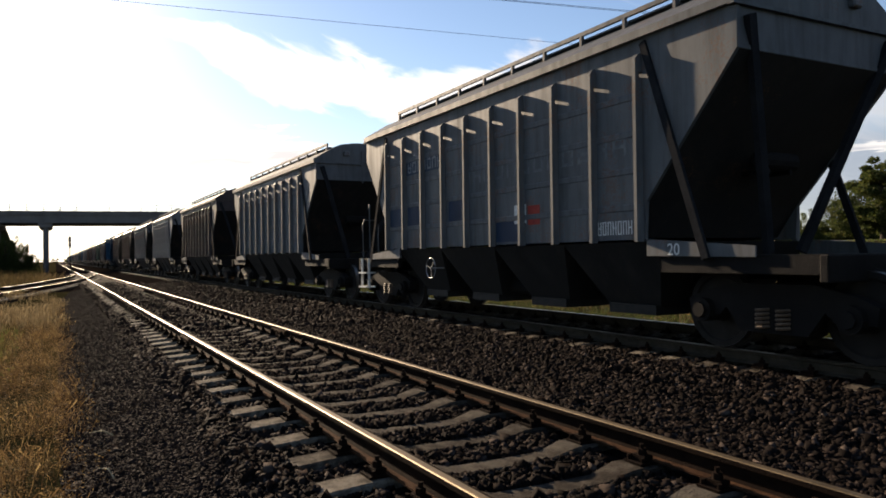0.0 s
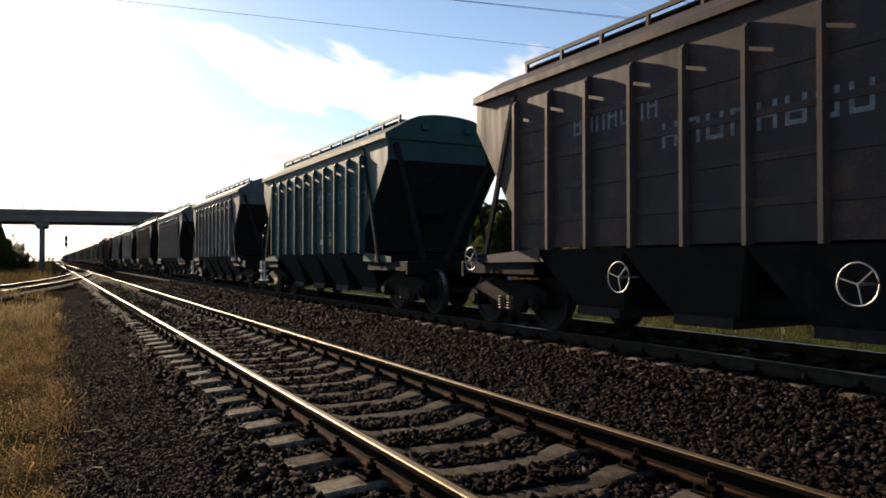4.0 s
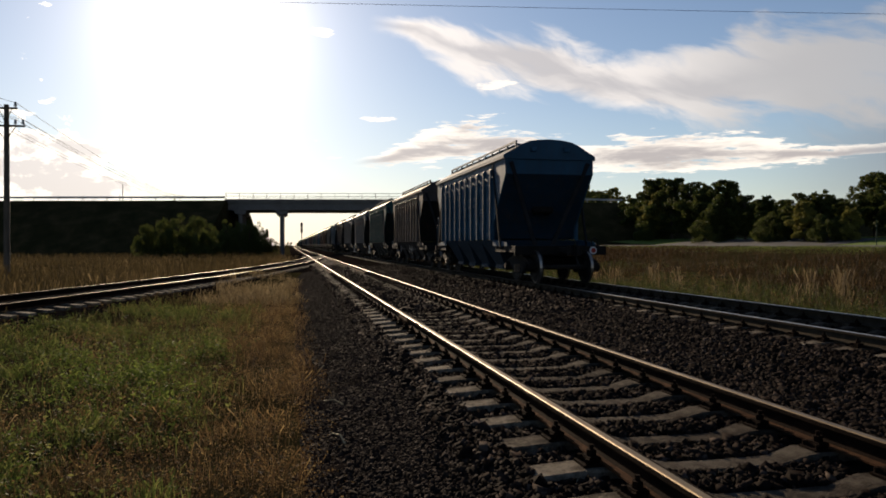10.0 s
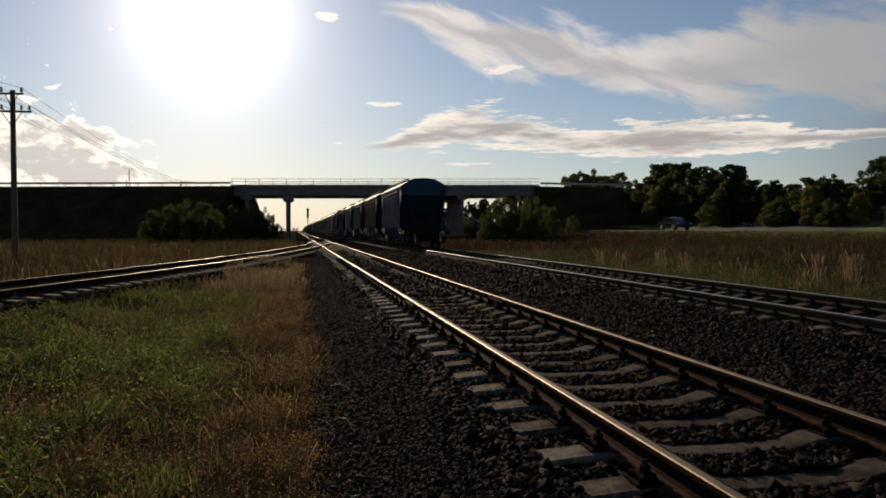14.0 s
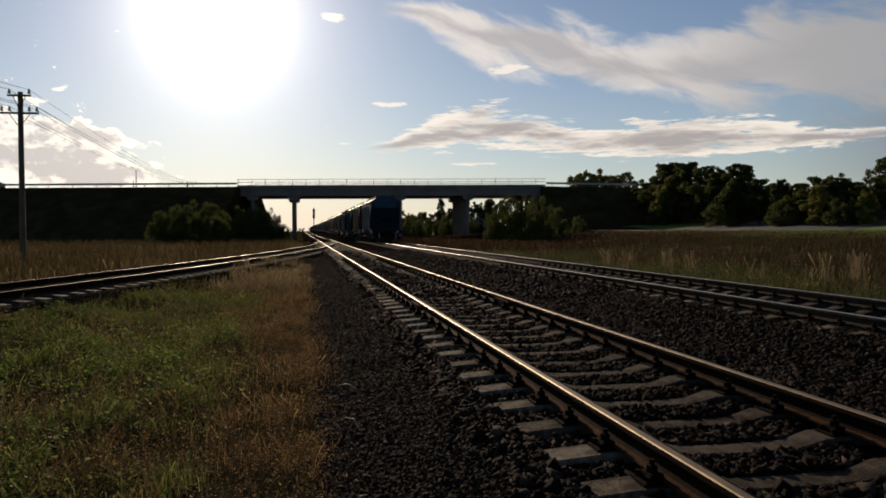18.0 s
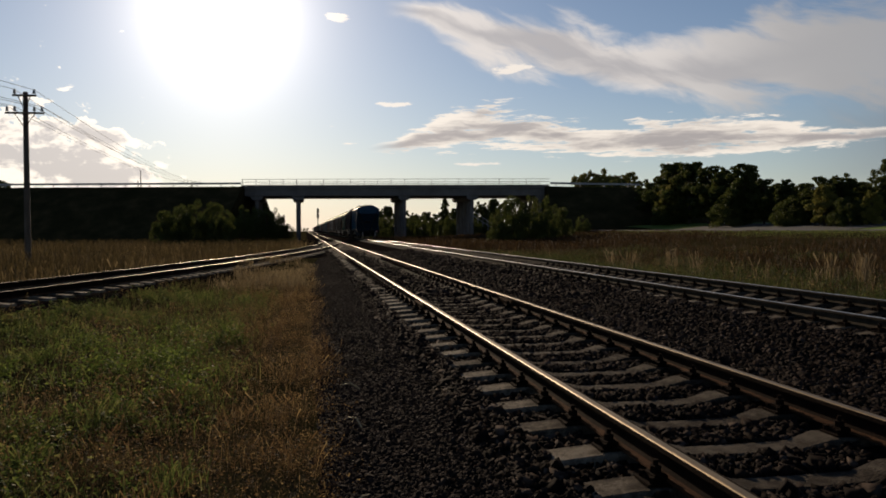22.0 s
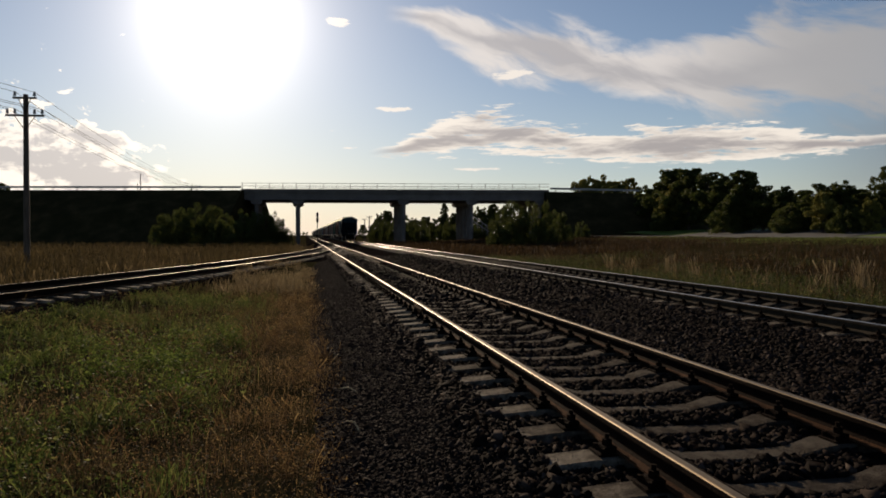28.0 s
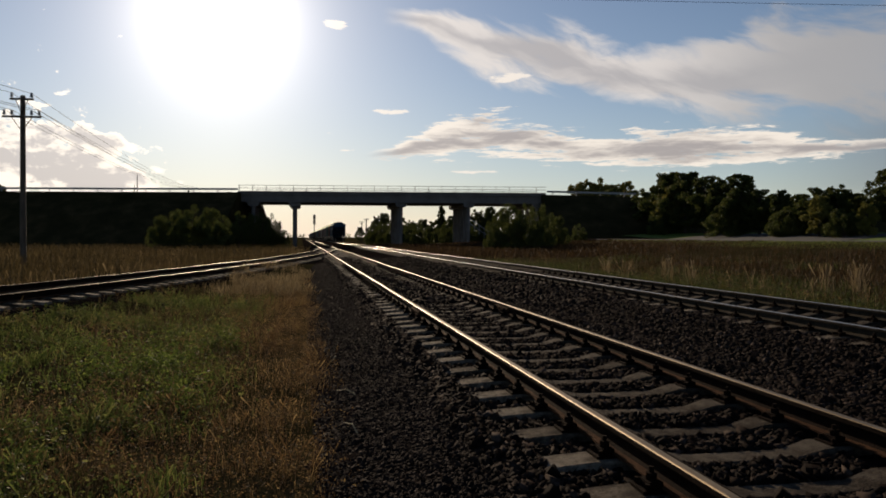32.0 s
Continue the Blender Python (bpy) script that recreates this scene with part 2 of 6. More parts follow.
def island_material(name, stops, rough=0.85, scale=8.0, trans=0.0, spec=0.12):
    """For many small pieces in one mesh: each piece its own tone."""
    m = bpy.data.materials.new(name)
    m.use_nodes = True
    n = Nodes(m.node_tree)
    rnd = n.add("ShaderNodeNewGeometry").outputs["Random Per Island"]
    vec = n.add("ShaderNodeTexCoord").outputs["Object"]
    fac = n.math("ADD", n.math("MULTIPLY", rnd, 0.7), n.math("MULTIPLY", n.noise(vec, scale, 3), 0.3))
    col = n.ramp(fac, stops)
    p = n.add("ShaderNodeBsdfPrincipled")
    n.tree.links.new(col, p.inputs["Base Color"])
    p.inputs["Roughness"].default_value = rough
    p.inputs["Specular IOR Level"].default_value = spec
    sh = p.outputs[0]
    if trans:
        t = n.add("ShaderNodeBsdfTranslucent", col)
        sh = n.add("ShaderNodeMixShader", trans, sh, t.outputs[0]).outputs[0]
    n.add("ShaderNodeOutputMaterial", sh)
    MATS[name] = m
    return m


def paint(name, col, dirt=(0.035, 0.03, 0.027), wear=0.5, rough=(0.5, 0.72), rust=(0.60, 0.55)):
    """Old wagon paint: streaks that run down, dust, rust at places."""
    m = bpy.data.materials.new(name)
    m.use_nodes = True
    n = Nodes(m.node_tree)
    vec = n.add("ShaderNodeTexCoord").outputs["Object"]
    streak = n.noise(n.add("ShaderNodeMapping", vec, None, None, (7, 7, 0.7)).outputs[0], 1.0, 5, 0.65)
    patch = n.noise(vec, 1.1, 5, 0.6)
    grain = n.noise(vec, 30, 3, 0.6)
    rnd = n.add("ShaderNodeObjectInfo").outputs["Random"]
    c = n.mix(n.ramp(patch, [(0.35, 0.0), (0.75, 0.75)]), tuple(v * 0.8 for v in col), tuple(min(1, v * 1.3 + 0.002) for v in col))
    c = n.mix(n.math("MULTIPLY", n.ramp(streak, [(0.45, 0.0), (0.72, 1.0)]), wear), c, dirt)
    c = n.mix(n.math("MULTIPLY", n.ramp(n.math("ADD", n.math("MULTIPLY", grain, 0.35), n.math("MULTIPLY", patch, 0.65)), [(rust[0], 0.0), (rust[0] + 0.08, 1.0)]), rust[1]), c, (0.12, 0.055, 0.030))
    c = n.mix(n.math("MULTIPLY", rnd, 0.05), c, (0.13, 0.12, 0.11))
    p = n.add("ShaderNodeBsdfPrincipled")
    n.tree.links.new(c, p.inputs["Base Color"])
    p.inputs["Specular IOR Level"].default_value = 0.14
    n.tree.links.new(n.add("ShaderNodeMapRange", streak, 0.3, 0.7, rough[0], rough[1]).outputs[0], p.inputs["Roughness"])
    b = n.add("ShaderNodeBump", 0.15, 0.01)
    n.tree.links.new(patch, b.inputs["Height"])
    n.tree.links.new(b.outputs[0], p.inputs["Normal"])
    n.add("ShaderNodeOutputMaterial", p.outputs[0])
    MATS[name] = m
    return m


PAINTS = {
    "blue": paint("blue_paint", (0.007, 0.052, 0.098), wear=0.3),
    "green": paint("green_paint", (0.008, 0.054, 0.055), wear=0.3),
    "dark": paint("dark_paint", (0.046, 0.036, 0.036), rust=(0.52, 0.5)),
    "grey": paint("grey_paint", (0.095, 0.104, 0.112), rust=(0.53, 0.55)),
    "brown": paint("brown_paint", (0.075, 0.045, 0.036)),
    "pale": paint("pale_paint", (0.17, 0.175, 0.175)),
}
# dirtier, darker copies of the paints: shade of down-facing sheets put into the colour
SHADED_PAINTS = {"blue": paint("blue_paint_shaded", (0.003, 0.024, 0.048), wear=0.6), "green": paint("green_paint_shaded", (0.004, 0.013, 0.014), wear=0.6)}
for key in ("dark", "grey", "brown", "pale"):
    SHADED_PAINTS[key] = paint("grey_paint_shaded", (0.011, 0.0115, 0.012), wear=0.6)
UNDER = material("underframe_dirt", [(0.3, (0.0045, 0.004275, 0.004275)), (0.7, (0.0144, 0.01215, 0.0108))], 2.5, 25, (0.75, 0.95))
WHITE = material("white_lettering", [(0.3, (0.45, 0.46, 0.46)), (0.7, (0.7, 0.7, 0.68))], 9, 60, (0.6, 0.8))
NEAR_STEEL = material("siding_rail_head", [(0.3, (0.0975, 0.069, 0.0375)), (0.7, (0.225, 0.165, 0.09375))], 4, 80, (0.48, 0.66), 1.0, 0.05)
STEEL = material("rail_head_steel", [(0.3, (0.20, 0.18, 0.155)), (0.7, (0.36, 0.33, 0.29))], 4, 80, (0.28, 0.46), 1.0, 0.05)
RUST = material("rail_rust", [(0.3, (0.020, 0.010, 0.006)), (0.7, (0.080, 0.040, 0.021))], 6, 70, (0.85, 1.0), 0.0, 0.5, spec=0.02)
# a darker brown than the foot's rust, for siding webs and all fastenings
WEB = material("dark_rail_web", [(0.3, (0.004, 0.0025, 0.002)), (0.7, (0.016, 0.009, 0.006))], 6, 70, (0.85, 1.0), 0.0, 0.4, spec=0.02)
DUSTY_RUST = material("dusty_rail_rust", [(0.3, (0.01755, 0.01418, 0.01013)), (0.7, (0.05063, 0.04185, 0.03105))], 6, 70, (0.85, 1.0), 0.0, 0.4, spec=0.02)
CONCRETE = material("sleeper_concrete", [(0.32, (0.0184, 0.01495, 0.0115)), (0.47, (0.069, 0.05635, 0.04255)), (0.56, (0.1437, 0.1219, 0.0943)), (0.72, (0.23, 0.2012, 0.1552))], 7, 70, (0.85, 1.0), 0, 0.7, 60, 0.2, spec=0.03)


def oil_stain(m):
    """Oil and brake dust darken the sleepers' middles, between the rails."""
    n = Nodes(m.node_tree, True)
    p = m.node_tree.nodes["Principled BSDF"]
    clean = p.inputs["Base Color"].links[0].from_socket
    vec = n.add("ShaderNodeTexCoord").outputs["Object"]
    x = n.math("ABSOLUTE", n.add("ShaderNodeSeparateXYZ", vec).outputs[0])
    edge = n.math("ADD", x, n.math("MULTIPLY", n.math("SUBTRACT", n.noise(vec, 6.0, 4), 0.5), 0.35))
    fac = n.add("ShaderNodeMapRange", edge, 0.72, 0.98, 0.62, 0.0).outputs[0]
    n.tree.links.new(n.mix(fac, clean, (0.018, 0.014, 0.011)), p.inputs["Base Color"])


oil_stain(CONCRETE)
BRIDGE = material("bridge_concrete", [(0.3, (0.085, 0.078, 0.073)), (0.7, (0.17, 0.16, 0.15))], 0.5, 9, (0.8, 0.95), 0, 0.2, 12)
WOOD = material("pole_wood", [(0.3, (0.05, 0.04, 0.032)), (0.7, (0.13, 0.105, 0.08))], 3, 30, (0.8, 0.95), 0, 0.4, 25, stretch=(3, 3, 0.3))
GALV = material("galvanised_steel", [(0.3, (0.18, 0.186, 0.192)), (0.7, (0.3, 0.306, 0.312))], 3, 40, (0.4, 0.6), 0.6, 0.1)
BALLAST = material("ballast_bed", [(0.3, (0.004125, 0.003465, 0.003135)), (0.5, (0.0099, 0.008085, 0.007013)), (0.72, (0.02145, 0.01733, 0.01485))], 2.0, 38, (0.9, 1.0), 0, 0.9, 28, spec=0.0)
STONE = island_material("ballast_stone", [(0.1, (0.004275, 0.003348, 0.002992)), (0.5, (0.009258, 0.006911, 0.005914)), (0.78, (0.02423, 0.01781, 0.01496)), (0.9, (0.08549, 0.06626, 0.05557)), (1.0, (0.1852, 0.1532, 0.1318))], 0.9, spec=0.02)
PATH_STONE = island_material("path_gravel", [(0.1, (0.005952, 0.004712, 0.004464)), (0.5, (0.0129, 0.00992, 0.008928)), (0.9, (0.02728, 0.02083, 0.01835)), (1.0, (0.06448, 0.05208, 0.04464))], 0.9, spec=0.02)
EARTH = material("field_ground", [(0.3, (0.013, 0.015, 0.006)), (0.5, (0.028, 0.024, 0.011)), (0.7, (0.06, 0.045, 0.022))], 0.35, 12, (0.9, 1.0), 0, 0.8, 14, spec=0.0)
ASPHALT = material("asphalt", [(0.3, (0.05, 0.05, 0.05)), (0.7, (0.09, 0.088, 0.085))], 0.8, 60, (0.7, 0.9), 0, 0.2, 80)
LEAF = island_material("tree_leaves", [(0.1, (0.0253, 0.03869, 0.01042)), (0.6, (0.05803, 0.07291, 0.01934)), (0.95, (0.1265, 0.119, 0.03422))], 0.7, 0.3, 0.45)
BARK = material("bark", [(0.3, (0.03, 0.025, 0.02)), (0.7, (0.09, 0.075, 0.06))], 4, 30, (0.85, 0.95), 0, 0.5, 25)
GRASS = island_material("green_grass", [(0.1, (0.02376, 0.03802, 0.0103)), (0.55, (0.07524, 0.103, 0.02614)), (0.95, (0.2218, 0.2138, 0.07128))], 0.7, 0.5, 0.5)
DRY = island_material("dry_grass", [(0.1, (0.055, 0.04, 0.019)), (0.6, (0.115, 0.082, 0.04)), (0.95, (0.23, 0.17, 0.09))], 0.75, 0.5, 0.4)
RUSTY_WEED = island_material("russet_weeds", [(0.1, (0.030, 0.023, 0.011)), (0.6, (0.062, 0.046, 0.020)), (0.95, (0.12, 0.088, 0.040))], 0.75, 0.5, 0.35)
BLACK = material("black_rubber", [(0.3, (0.012, 0.012, 0.012)), (0.7, (0.03, 0.03, 0.03))], 5, 40, (0.6, 0.8))


# ---- mesh tools ----
def mesh_of(bm, name, mat):
    me = bpy.data.meshes.new(name)
    bm.to_mesh(me)
    bm.free()
    for m in (mat if isinstance(mat, (list, tuple)) else [mat]):
        me.materials.append(m)
    return me


def part(name, bm, mat, parent, label="", at=None):
    """Links a bmesh (or a ready mesh) as one object under a thing or a part."""
    me = bm if isinstance(bm, bpy.types.Mesh) else mesh_of(bm, name, mat)
    ob = new(name, me)
    ob.parent = parent
    if at is not None:
        ob.matrix_basis = at
    if label:
        tagged(ob, label)
    return ob


def thing(name, label, category, group="", kind="", at=None, mesh=None):
    ob = new(name, mesh)
    if at is not None:
        ob.matrix_basis = at
    return tagged(ob, label, category, group, kind)


def box(bm, x0, x1, y0, y1, z0, z1, m=None, bevel=0.0):
    v = [bm.verts.new(((x0, x1)[i & 1], (y0, y1)[i >> 1 & 1], (z0, z1)[i >> 2])) for i in range(8)]
    if m is not None:
        for q in v:
            q.co = m @ q.co
    fs = [bm.faces.new([v[i] for i in f]) for f in ((0, 2, 3, 1), (4, 5, 7, 6), (0, 1, 5, 4), (2, 6, 7, 3), (0, 4, 6, 2), (1, 3, 7, 5))]
    if bevel:
        bmesh.ops.bevel(bm, geom=list({e for f in fs for e in f.edges}), offset=bevel, segments=1, affect="EDGES")
    return bm


def bar(bm, p, q, w, h=None, up=(0, 0, 1)):
    """A straight bar of w x h between two points."""
    p, q = Vector(p), Vector(q)
    d = q - p
    a = d.normalized()
    s = a.cross(Vector(up))
    if s.length < 1e-4:
        s = a.cross(Vector((0, 1, 0)))
    s.normalize()
    u = s.cross(a)
    m = Matrix((( s.x, a.x, u.x, p.x), (s.y, a.y, u.y, p.y), (s.z, a.z, u.z, p.z), (0, 0, 0, 1)))
    h = h or w
    return box(bm, -w / 2, w / 2, 0, d.length, -h / 2, h / 2, m)


def tube(bm, pts, r, n=8, caps=True):
    """A round tube along points; r: a number or one for each point."""
    pts = [Vector(p) for p in pts]
    rs = r if isinstance(r, (list, tuple)) else [r] * len(pts)
    rings = []
    for i, p in enumerate(pts):
        d = (pts[min(i + 1, len(pts) - 1)] - pts[max(i - 1, 0)]).normalized()
        s = d.cross(Vector((0, 0, 1)))
        if s.length < 1e-3:
            s = d.cross(Vector((0, 1, 0)))
        s.normalize()
        u = s.cross(d)
        rings.append([bm.verts.new(p + (s * math.cos(2 * math.pi * k / n) + u * math.sin(2 * math.pi * k / n)) * rs[i]) for k in range(n)])
    for a, b in zip(rings, rings[1:]):
        for k in range(n):
            bm.faces.new((a[k], a[(k + 1) % n], b[(k + 1) % n], b[k]))
    if caps:
        bm.faces.new(rings[0][::-1])
        bm.faces.new(rings[-1])
    return bm


def prism(bm, outline, axis, a, b):
    """An outline of (u, v) pushed along an axis from a to b: x: (y, z); y: (x, z); z: (x, y)."""
    def at(u, v, w):
        return {"x": (w, u, v), "y": (u, w, v), "z": (u, v, w)}[axis]
    lo = [bm.verts.new(at(u, v, a)) for u, v in outline]
    hi = [bm.verts.new(at(u, v, b)) for u, v in outline]
    n = len(outline)
    for i in range(n):
        bm.faces.new((lo[i], lo[(i + 1) % n], hi[(i + 1) % n], hi[i]))
    bm.faces.new(lo[::-1])
    bm.faces.new(hi)
    return bm


def solid(bm):
    bmesh.ops.recalc_face_normals(bm, faces=bm.faces)
    return bm


def bm_new():
    return bmesh.new()


def quick_mesh(name, verts, faces, mat):
    me = bpy.data.meshes.new(name)
    if isinstance(verts, np.ndarray) and isinstance(faces, np.ndarray):
        k = faces.shape[1]
        me.vertices.add(len(verts))
        me.vertices.foreach_set("co", verts.astype(np.float32).ravel())
        me.loops.add(faces.size)
        me.loops.foreach_set("vertex_index", faces.astype(np.int32).ravel())
        me.polygons.add(len(faces))
        me.polygons.foreach_set("loop_start", np.arange(0, faces.size, k, dtype=np.int32))
        me.update(calc_edges=True)
    else:
        me.from_pydata([tuple(v) for v in verts], [], faces)
    me.materials.append(mat)
    return me

# ---- the plan ----
NEAR_X, MAIN_X, MAIN_Z = 2.70, 8.05, 0.03      # middles of the two tracks
GAUGE = 0.795                                  # half the distance of the rail heads
BRIDGE_TURN = 10.57                            # the road bridge runs askew to the tracks
BU = Vector((math.cos(radians(BRIDGE_TURN)), -math.sin(radians(BRIDGE_TURN)), 0))
BV = Vector((math.sin(radians(BRIDGE_TURN)), math.cos(radians(BRIDGE_TURN)), 0))


def place(u, v, z=0.0):
    """From the bridge's own axes (along it, across it) to the world."""
    return BU * u + BV * v + Vector((0, 0, z))


def branch_x(y):
    """The middle of the branch track that leaves the near one at a turnout."""
    return NEAR_X - 0.00187 * max(86 - y, 0) ** 2


ROAD = [(-700, 43), (84, 43), (91, 42), (97, 40), (103, 37), (112, 33.5), (122, 32), (140, 33), (200, 40), (420, 62)]   # y, x


def road_x(y):
    ys, xs = [p[0] for p in ROAD], [p[1] for p in ROAD]
    return float(np.mean(np.interp([y - 4, y - 2, y, y + 2, y + 4], ys, xs)))


ROAD_Z = 1.12


def road_z(y):
    return ROAD_Z - 0.95 * smooth(97, 122, y)


def smooth(a, b, x):
    t = min(max((x - a) / (b - a), 0.0), 1.0)
    return t * t * (3 - 2 * t)


def ground_z(x, y):
    bumps = 0.05 * noise.noise(Vector((x * 0.35, y * 0.35, 0))) + 0.10 * noise.noise(Vector((x * 0.06, y * 0.06, 4)))
    if x < 5:
        z = -0.47 - 0.12 * smooth(0.5, -4, x) + bumps * smooth(0.4, -1.5, x)
        d = abs(x - branch_x(y))
        z += 0.22 * smooth(3.2, 1.6, d) if y < 75 else 0.0
        if x > -0.4:
            z -= 0.16 * smooth(-0.2, 1.2, x)
    else:
        z = -0.62 + bumps * smooth(10, 13, x)
        rx = road_x(y)
        z += (road_z(y) - 0.06 + 0.62) * smooth(15, rx - 3.0, x) ** 1.4
        z += 0.95 * smooth(rx + 3.2, rx + 15, x)
        if abs(x - rx) < 4.4:
            z = min(z, road_z(y) - 0.06)
        if x < 11:
            z -= 0.2 * smooth(11, 9.5, x)
    return z


def spaced(lo, hi, fine, n):
    """Steps that widen away from zero."""
    t = np.linspace(-1, 1, n)
    s = np.sinh(t * 6.5) / np.sinh(6.5)
    return np.where(s < 0, -s * lo, s * hi) + fine * t


def build_ground():
    xs = np.unique(np.concatenate([spaced(-2500, 2500, 14, 70), np.arange(-14, 14, 0.5), np.arange(14, 80, 1.5)]))
    ys = np.unique(np.concatenate([spaced(-900, 3500, 20, 70), np.arange(-4, 60, 0.8), np.arange(60, 150, 3.0)]))
    verts = [(x, y, ground_z(x, y)) for y in ys for x in xs]
    nx = len(xs)
    faces = [(j * nx + i, j * nx + i + 1, (j + 1) * nx + i + 1, (j + 1) * nx + i) for j in range(len(ys) - 1) for i in range(nx - 1)]
    me = quick_mesh("ground", verts, faces, EARTH)
    for p in me.polygons:
        p.use_smooth = True
    thing("ground", "uneven field of dry grass, weeds and bare earth", "ground", kind="structure", mesh=me)


build_ground()


# ---- ballast ----
BALLAST_PROFILE = [(-0.1, -0.66), (0.12, -0.48), (0.6, -0.38), (1.12, -0.236), (1.36, -0.194), (1.5, -0.236), (1.9, -0.222), (2.7, -0.235), (3.5, -0.216), (3.95, -0.206), (4.4, -0.239),
                   (4.9, -0.314), (5.3, -0.344), (5.8, -0.304), (6.45, -0.206), (6.7, -0.186), (6.95, -0.186), (7.2, -0.179), (8.05, -0.194), (8.9, -0.179), (9.4, -0.194), (10.1, -0.45), (10.8, -0.85)]


def ballast_z(x):
    return float(np.interp(x, [p[0] for p in BALLAST_PROFILE], [p[1] for p in BALLAST_PROFILE]))


def build_ballast():
    xs = np.unique(np.concatenate([[p[0] for p in BALLAST_PROFILE], np.linspace(0, 10.7, 72)]))
    ys = np.concatenate([np.arange(-60, -2, 4.0), np.arange(-2, 16, 0.22), np.arange(16, 50, 0.8), np.arange(50, 420, 6.0), [800, 1600]])
    verts = []
    for y in ys:
        for x in xs:
            lump = 0.012 * noise.noise(Vector((x * 3, y * 3, 1))) + 0.015 * noise.noise(Vector((x * 0.8, y * 0.8, 2)))
            edge = (0.3 * noise.noise(Vector((0, y * 0.7, 9))) + 0.12 * noise.noise(Vector((0, y * 3.1, 4)))) * smooth(0.9, 0.2, x)
            verts.append((x + edge, y, ballast_z(x) + lump))
    nx = len(xs)
    faces = [(j * nx + i, j * nx + i + 1, (j + 1) * nx + i + 1, (j + 1) * nx + i) for j in range(len(ys) - 1) for i in range(nx - 1)]
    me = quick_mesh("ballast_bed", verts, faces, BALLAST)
    thing("ballast_bed", "dark crushed-stone ballast bed under the railway tracks", "ballast", kind="structure", mesh=me)
    # the branch track's own bed
    verts, faces = [], []
    prof = [(-2.3, -0.75), (-1.5, -0.245), (1.5, -0.245), (2.3, -0.75)]
    yy = np.arange(-20, 74, 1.5)
    for y in yy:
        s = 2 * 0.00187 * max(86 - y, 0)
        nrm = Vector((1, -s)).normalized()
        for o, z in prof:
            verts.append((branch_x(y) + nrm.x * o, y + nrm.y * o, z + 0.02 * noise.noise(Vector((o * 3, y, 5)))))
    for j in range(len(yy) - 1):
        for i in range(3):
            faces.append((j * 4 + i, j * 4 + i + 1, j * 4 + 5 + i, j * 4 + 4 + i))
    thing("branch_ballast", "low gravel bed under the branch track, dusty and overgrown", "ballast", kind="structure",
          mesh=quick_mesh("branch_ballast", verts, faces, BALLAST))


build_ballast()


# ---- tracks ----
HEAD = [(-0.037, -0.006), (-0.030, -0.0015), (-0.015, 0.0), (0.013, 0.0), (0.030, -0.0015), (0.037, -0.006), (0.037, -0.034)]
RAIL = HEAD + [(0.010, -0.044), (0.009, -0.116), (0.026, -0.130), (0.066, -0.141), (0.066, -0.152),
               (-0.066, -0.152), (-0.066, -0.141), (-0.026, -0.130), (-0.009, -0.116), (-0.010, -0.044), (-0.037, -0.034)]
BAND, FOOT = (0, 1, 2), (9, 10, 12, 13)        # faces of the outline that are polished, and those of the foot
SEAT = 0.030                                   # how far the sleepers lie above those of a higher rail



def rail_mesh(path, top):
    """A rail along points (x, y, z of the head)."""
    n = len(RAIL)
    verts, faces, mats = [], [], []
    for i, p in enumerate(path):
        a, b = path[max(i - 1, 0)], path[min(i + 1, len(path) - 1)]
        d = Vector((b[0] - a[0], b[1] - a[1])).normalized()
        for u, v in RAIL:
            verts.append((p[0] + d.y * u, p[1] - d.x * u, p[2] + v))
    for j in range(len(path) - 1):
        for k in range(n):
            k2 = (k + 1) % n
            faces.append((j * n + k, (j + 1) * n + k, (j + 1) * n + k2, j * n + k2))
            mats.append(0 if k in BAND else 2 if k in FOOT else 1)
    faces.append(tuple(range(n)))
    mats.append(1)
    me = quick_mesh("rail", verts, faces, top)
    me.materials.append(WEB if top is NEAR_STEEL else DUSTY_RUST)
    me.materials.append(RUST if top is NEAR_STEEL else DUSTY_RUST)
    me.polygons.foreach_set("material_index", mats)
    return me


def sleeper_mesh():
    bm = bm_new()
    tops = [(-1.35, -0.222), (-1.02, -0.200), (-0.56, -0.196), (-0.36, -0.245), (0, -0.250), (0.36, -0.245), (0.56, -0.196), (1.02, -0.200), (1.35, -0.222)]
    rows = []
    for i, (x, z) in enumerate(tops):
        w = 0.115 if abs(x) > 0.5 else 0.095
        rows.append([bm.verts.new((x, y, h)) for y, h in ((-w - 0.03, -0.40), (-w - 0.006, z - 0.012), (-w + 0.006, z), (w - 0.006, z), (w + 0.006, z - 0.012), (w + 0.03, -0.40))])
    for a, b in zip(rows, rows[1:]):
        for k in range(5):
            bm.faces.new((a[k], b[k], b[k + 1], a[k + 1]))
    bm.faces.new(rows[0])
    bm.faces.new(rows[-1][::-1])
    return mesh_of(solid(bm), "sleeper", CONCRETE)


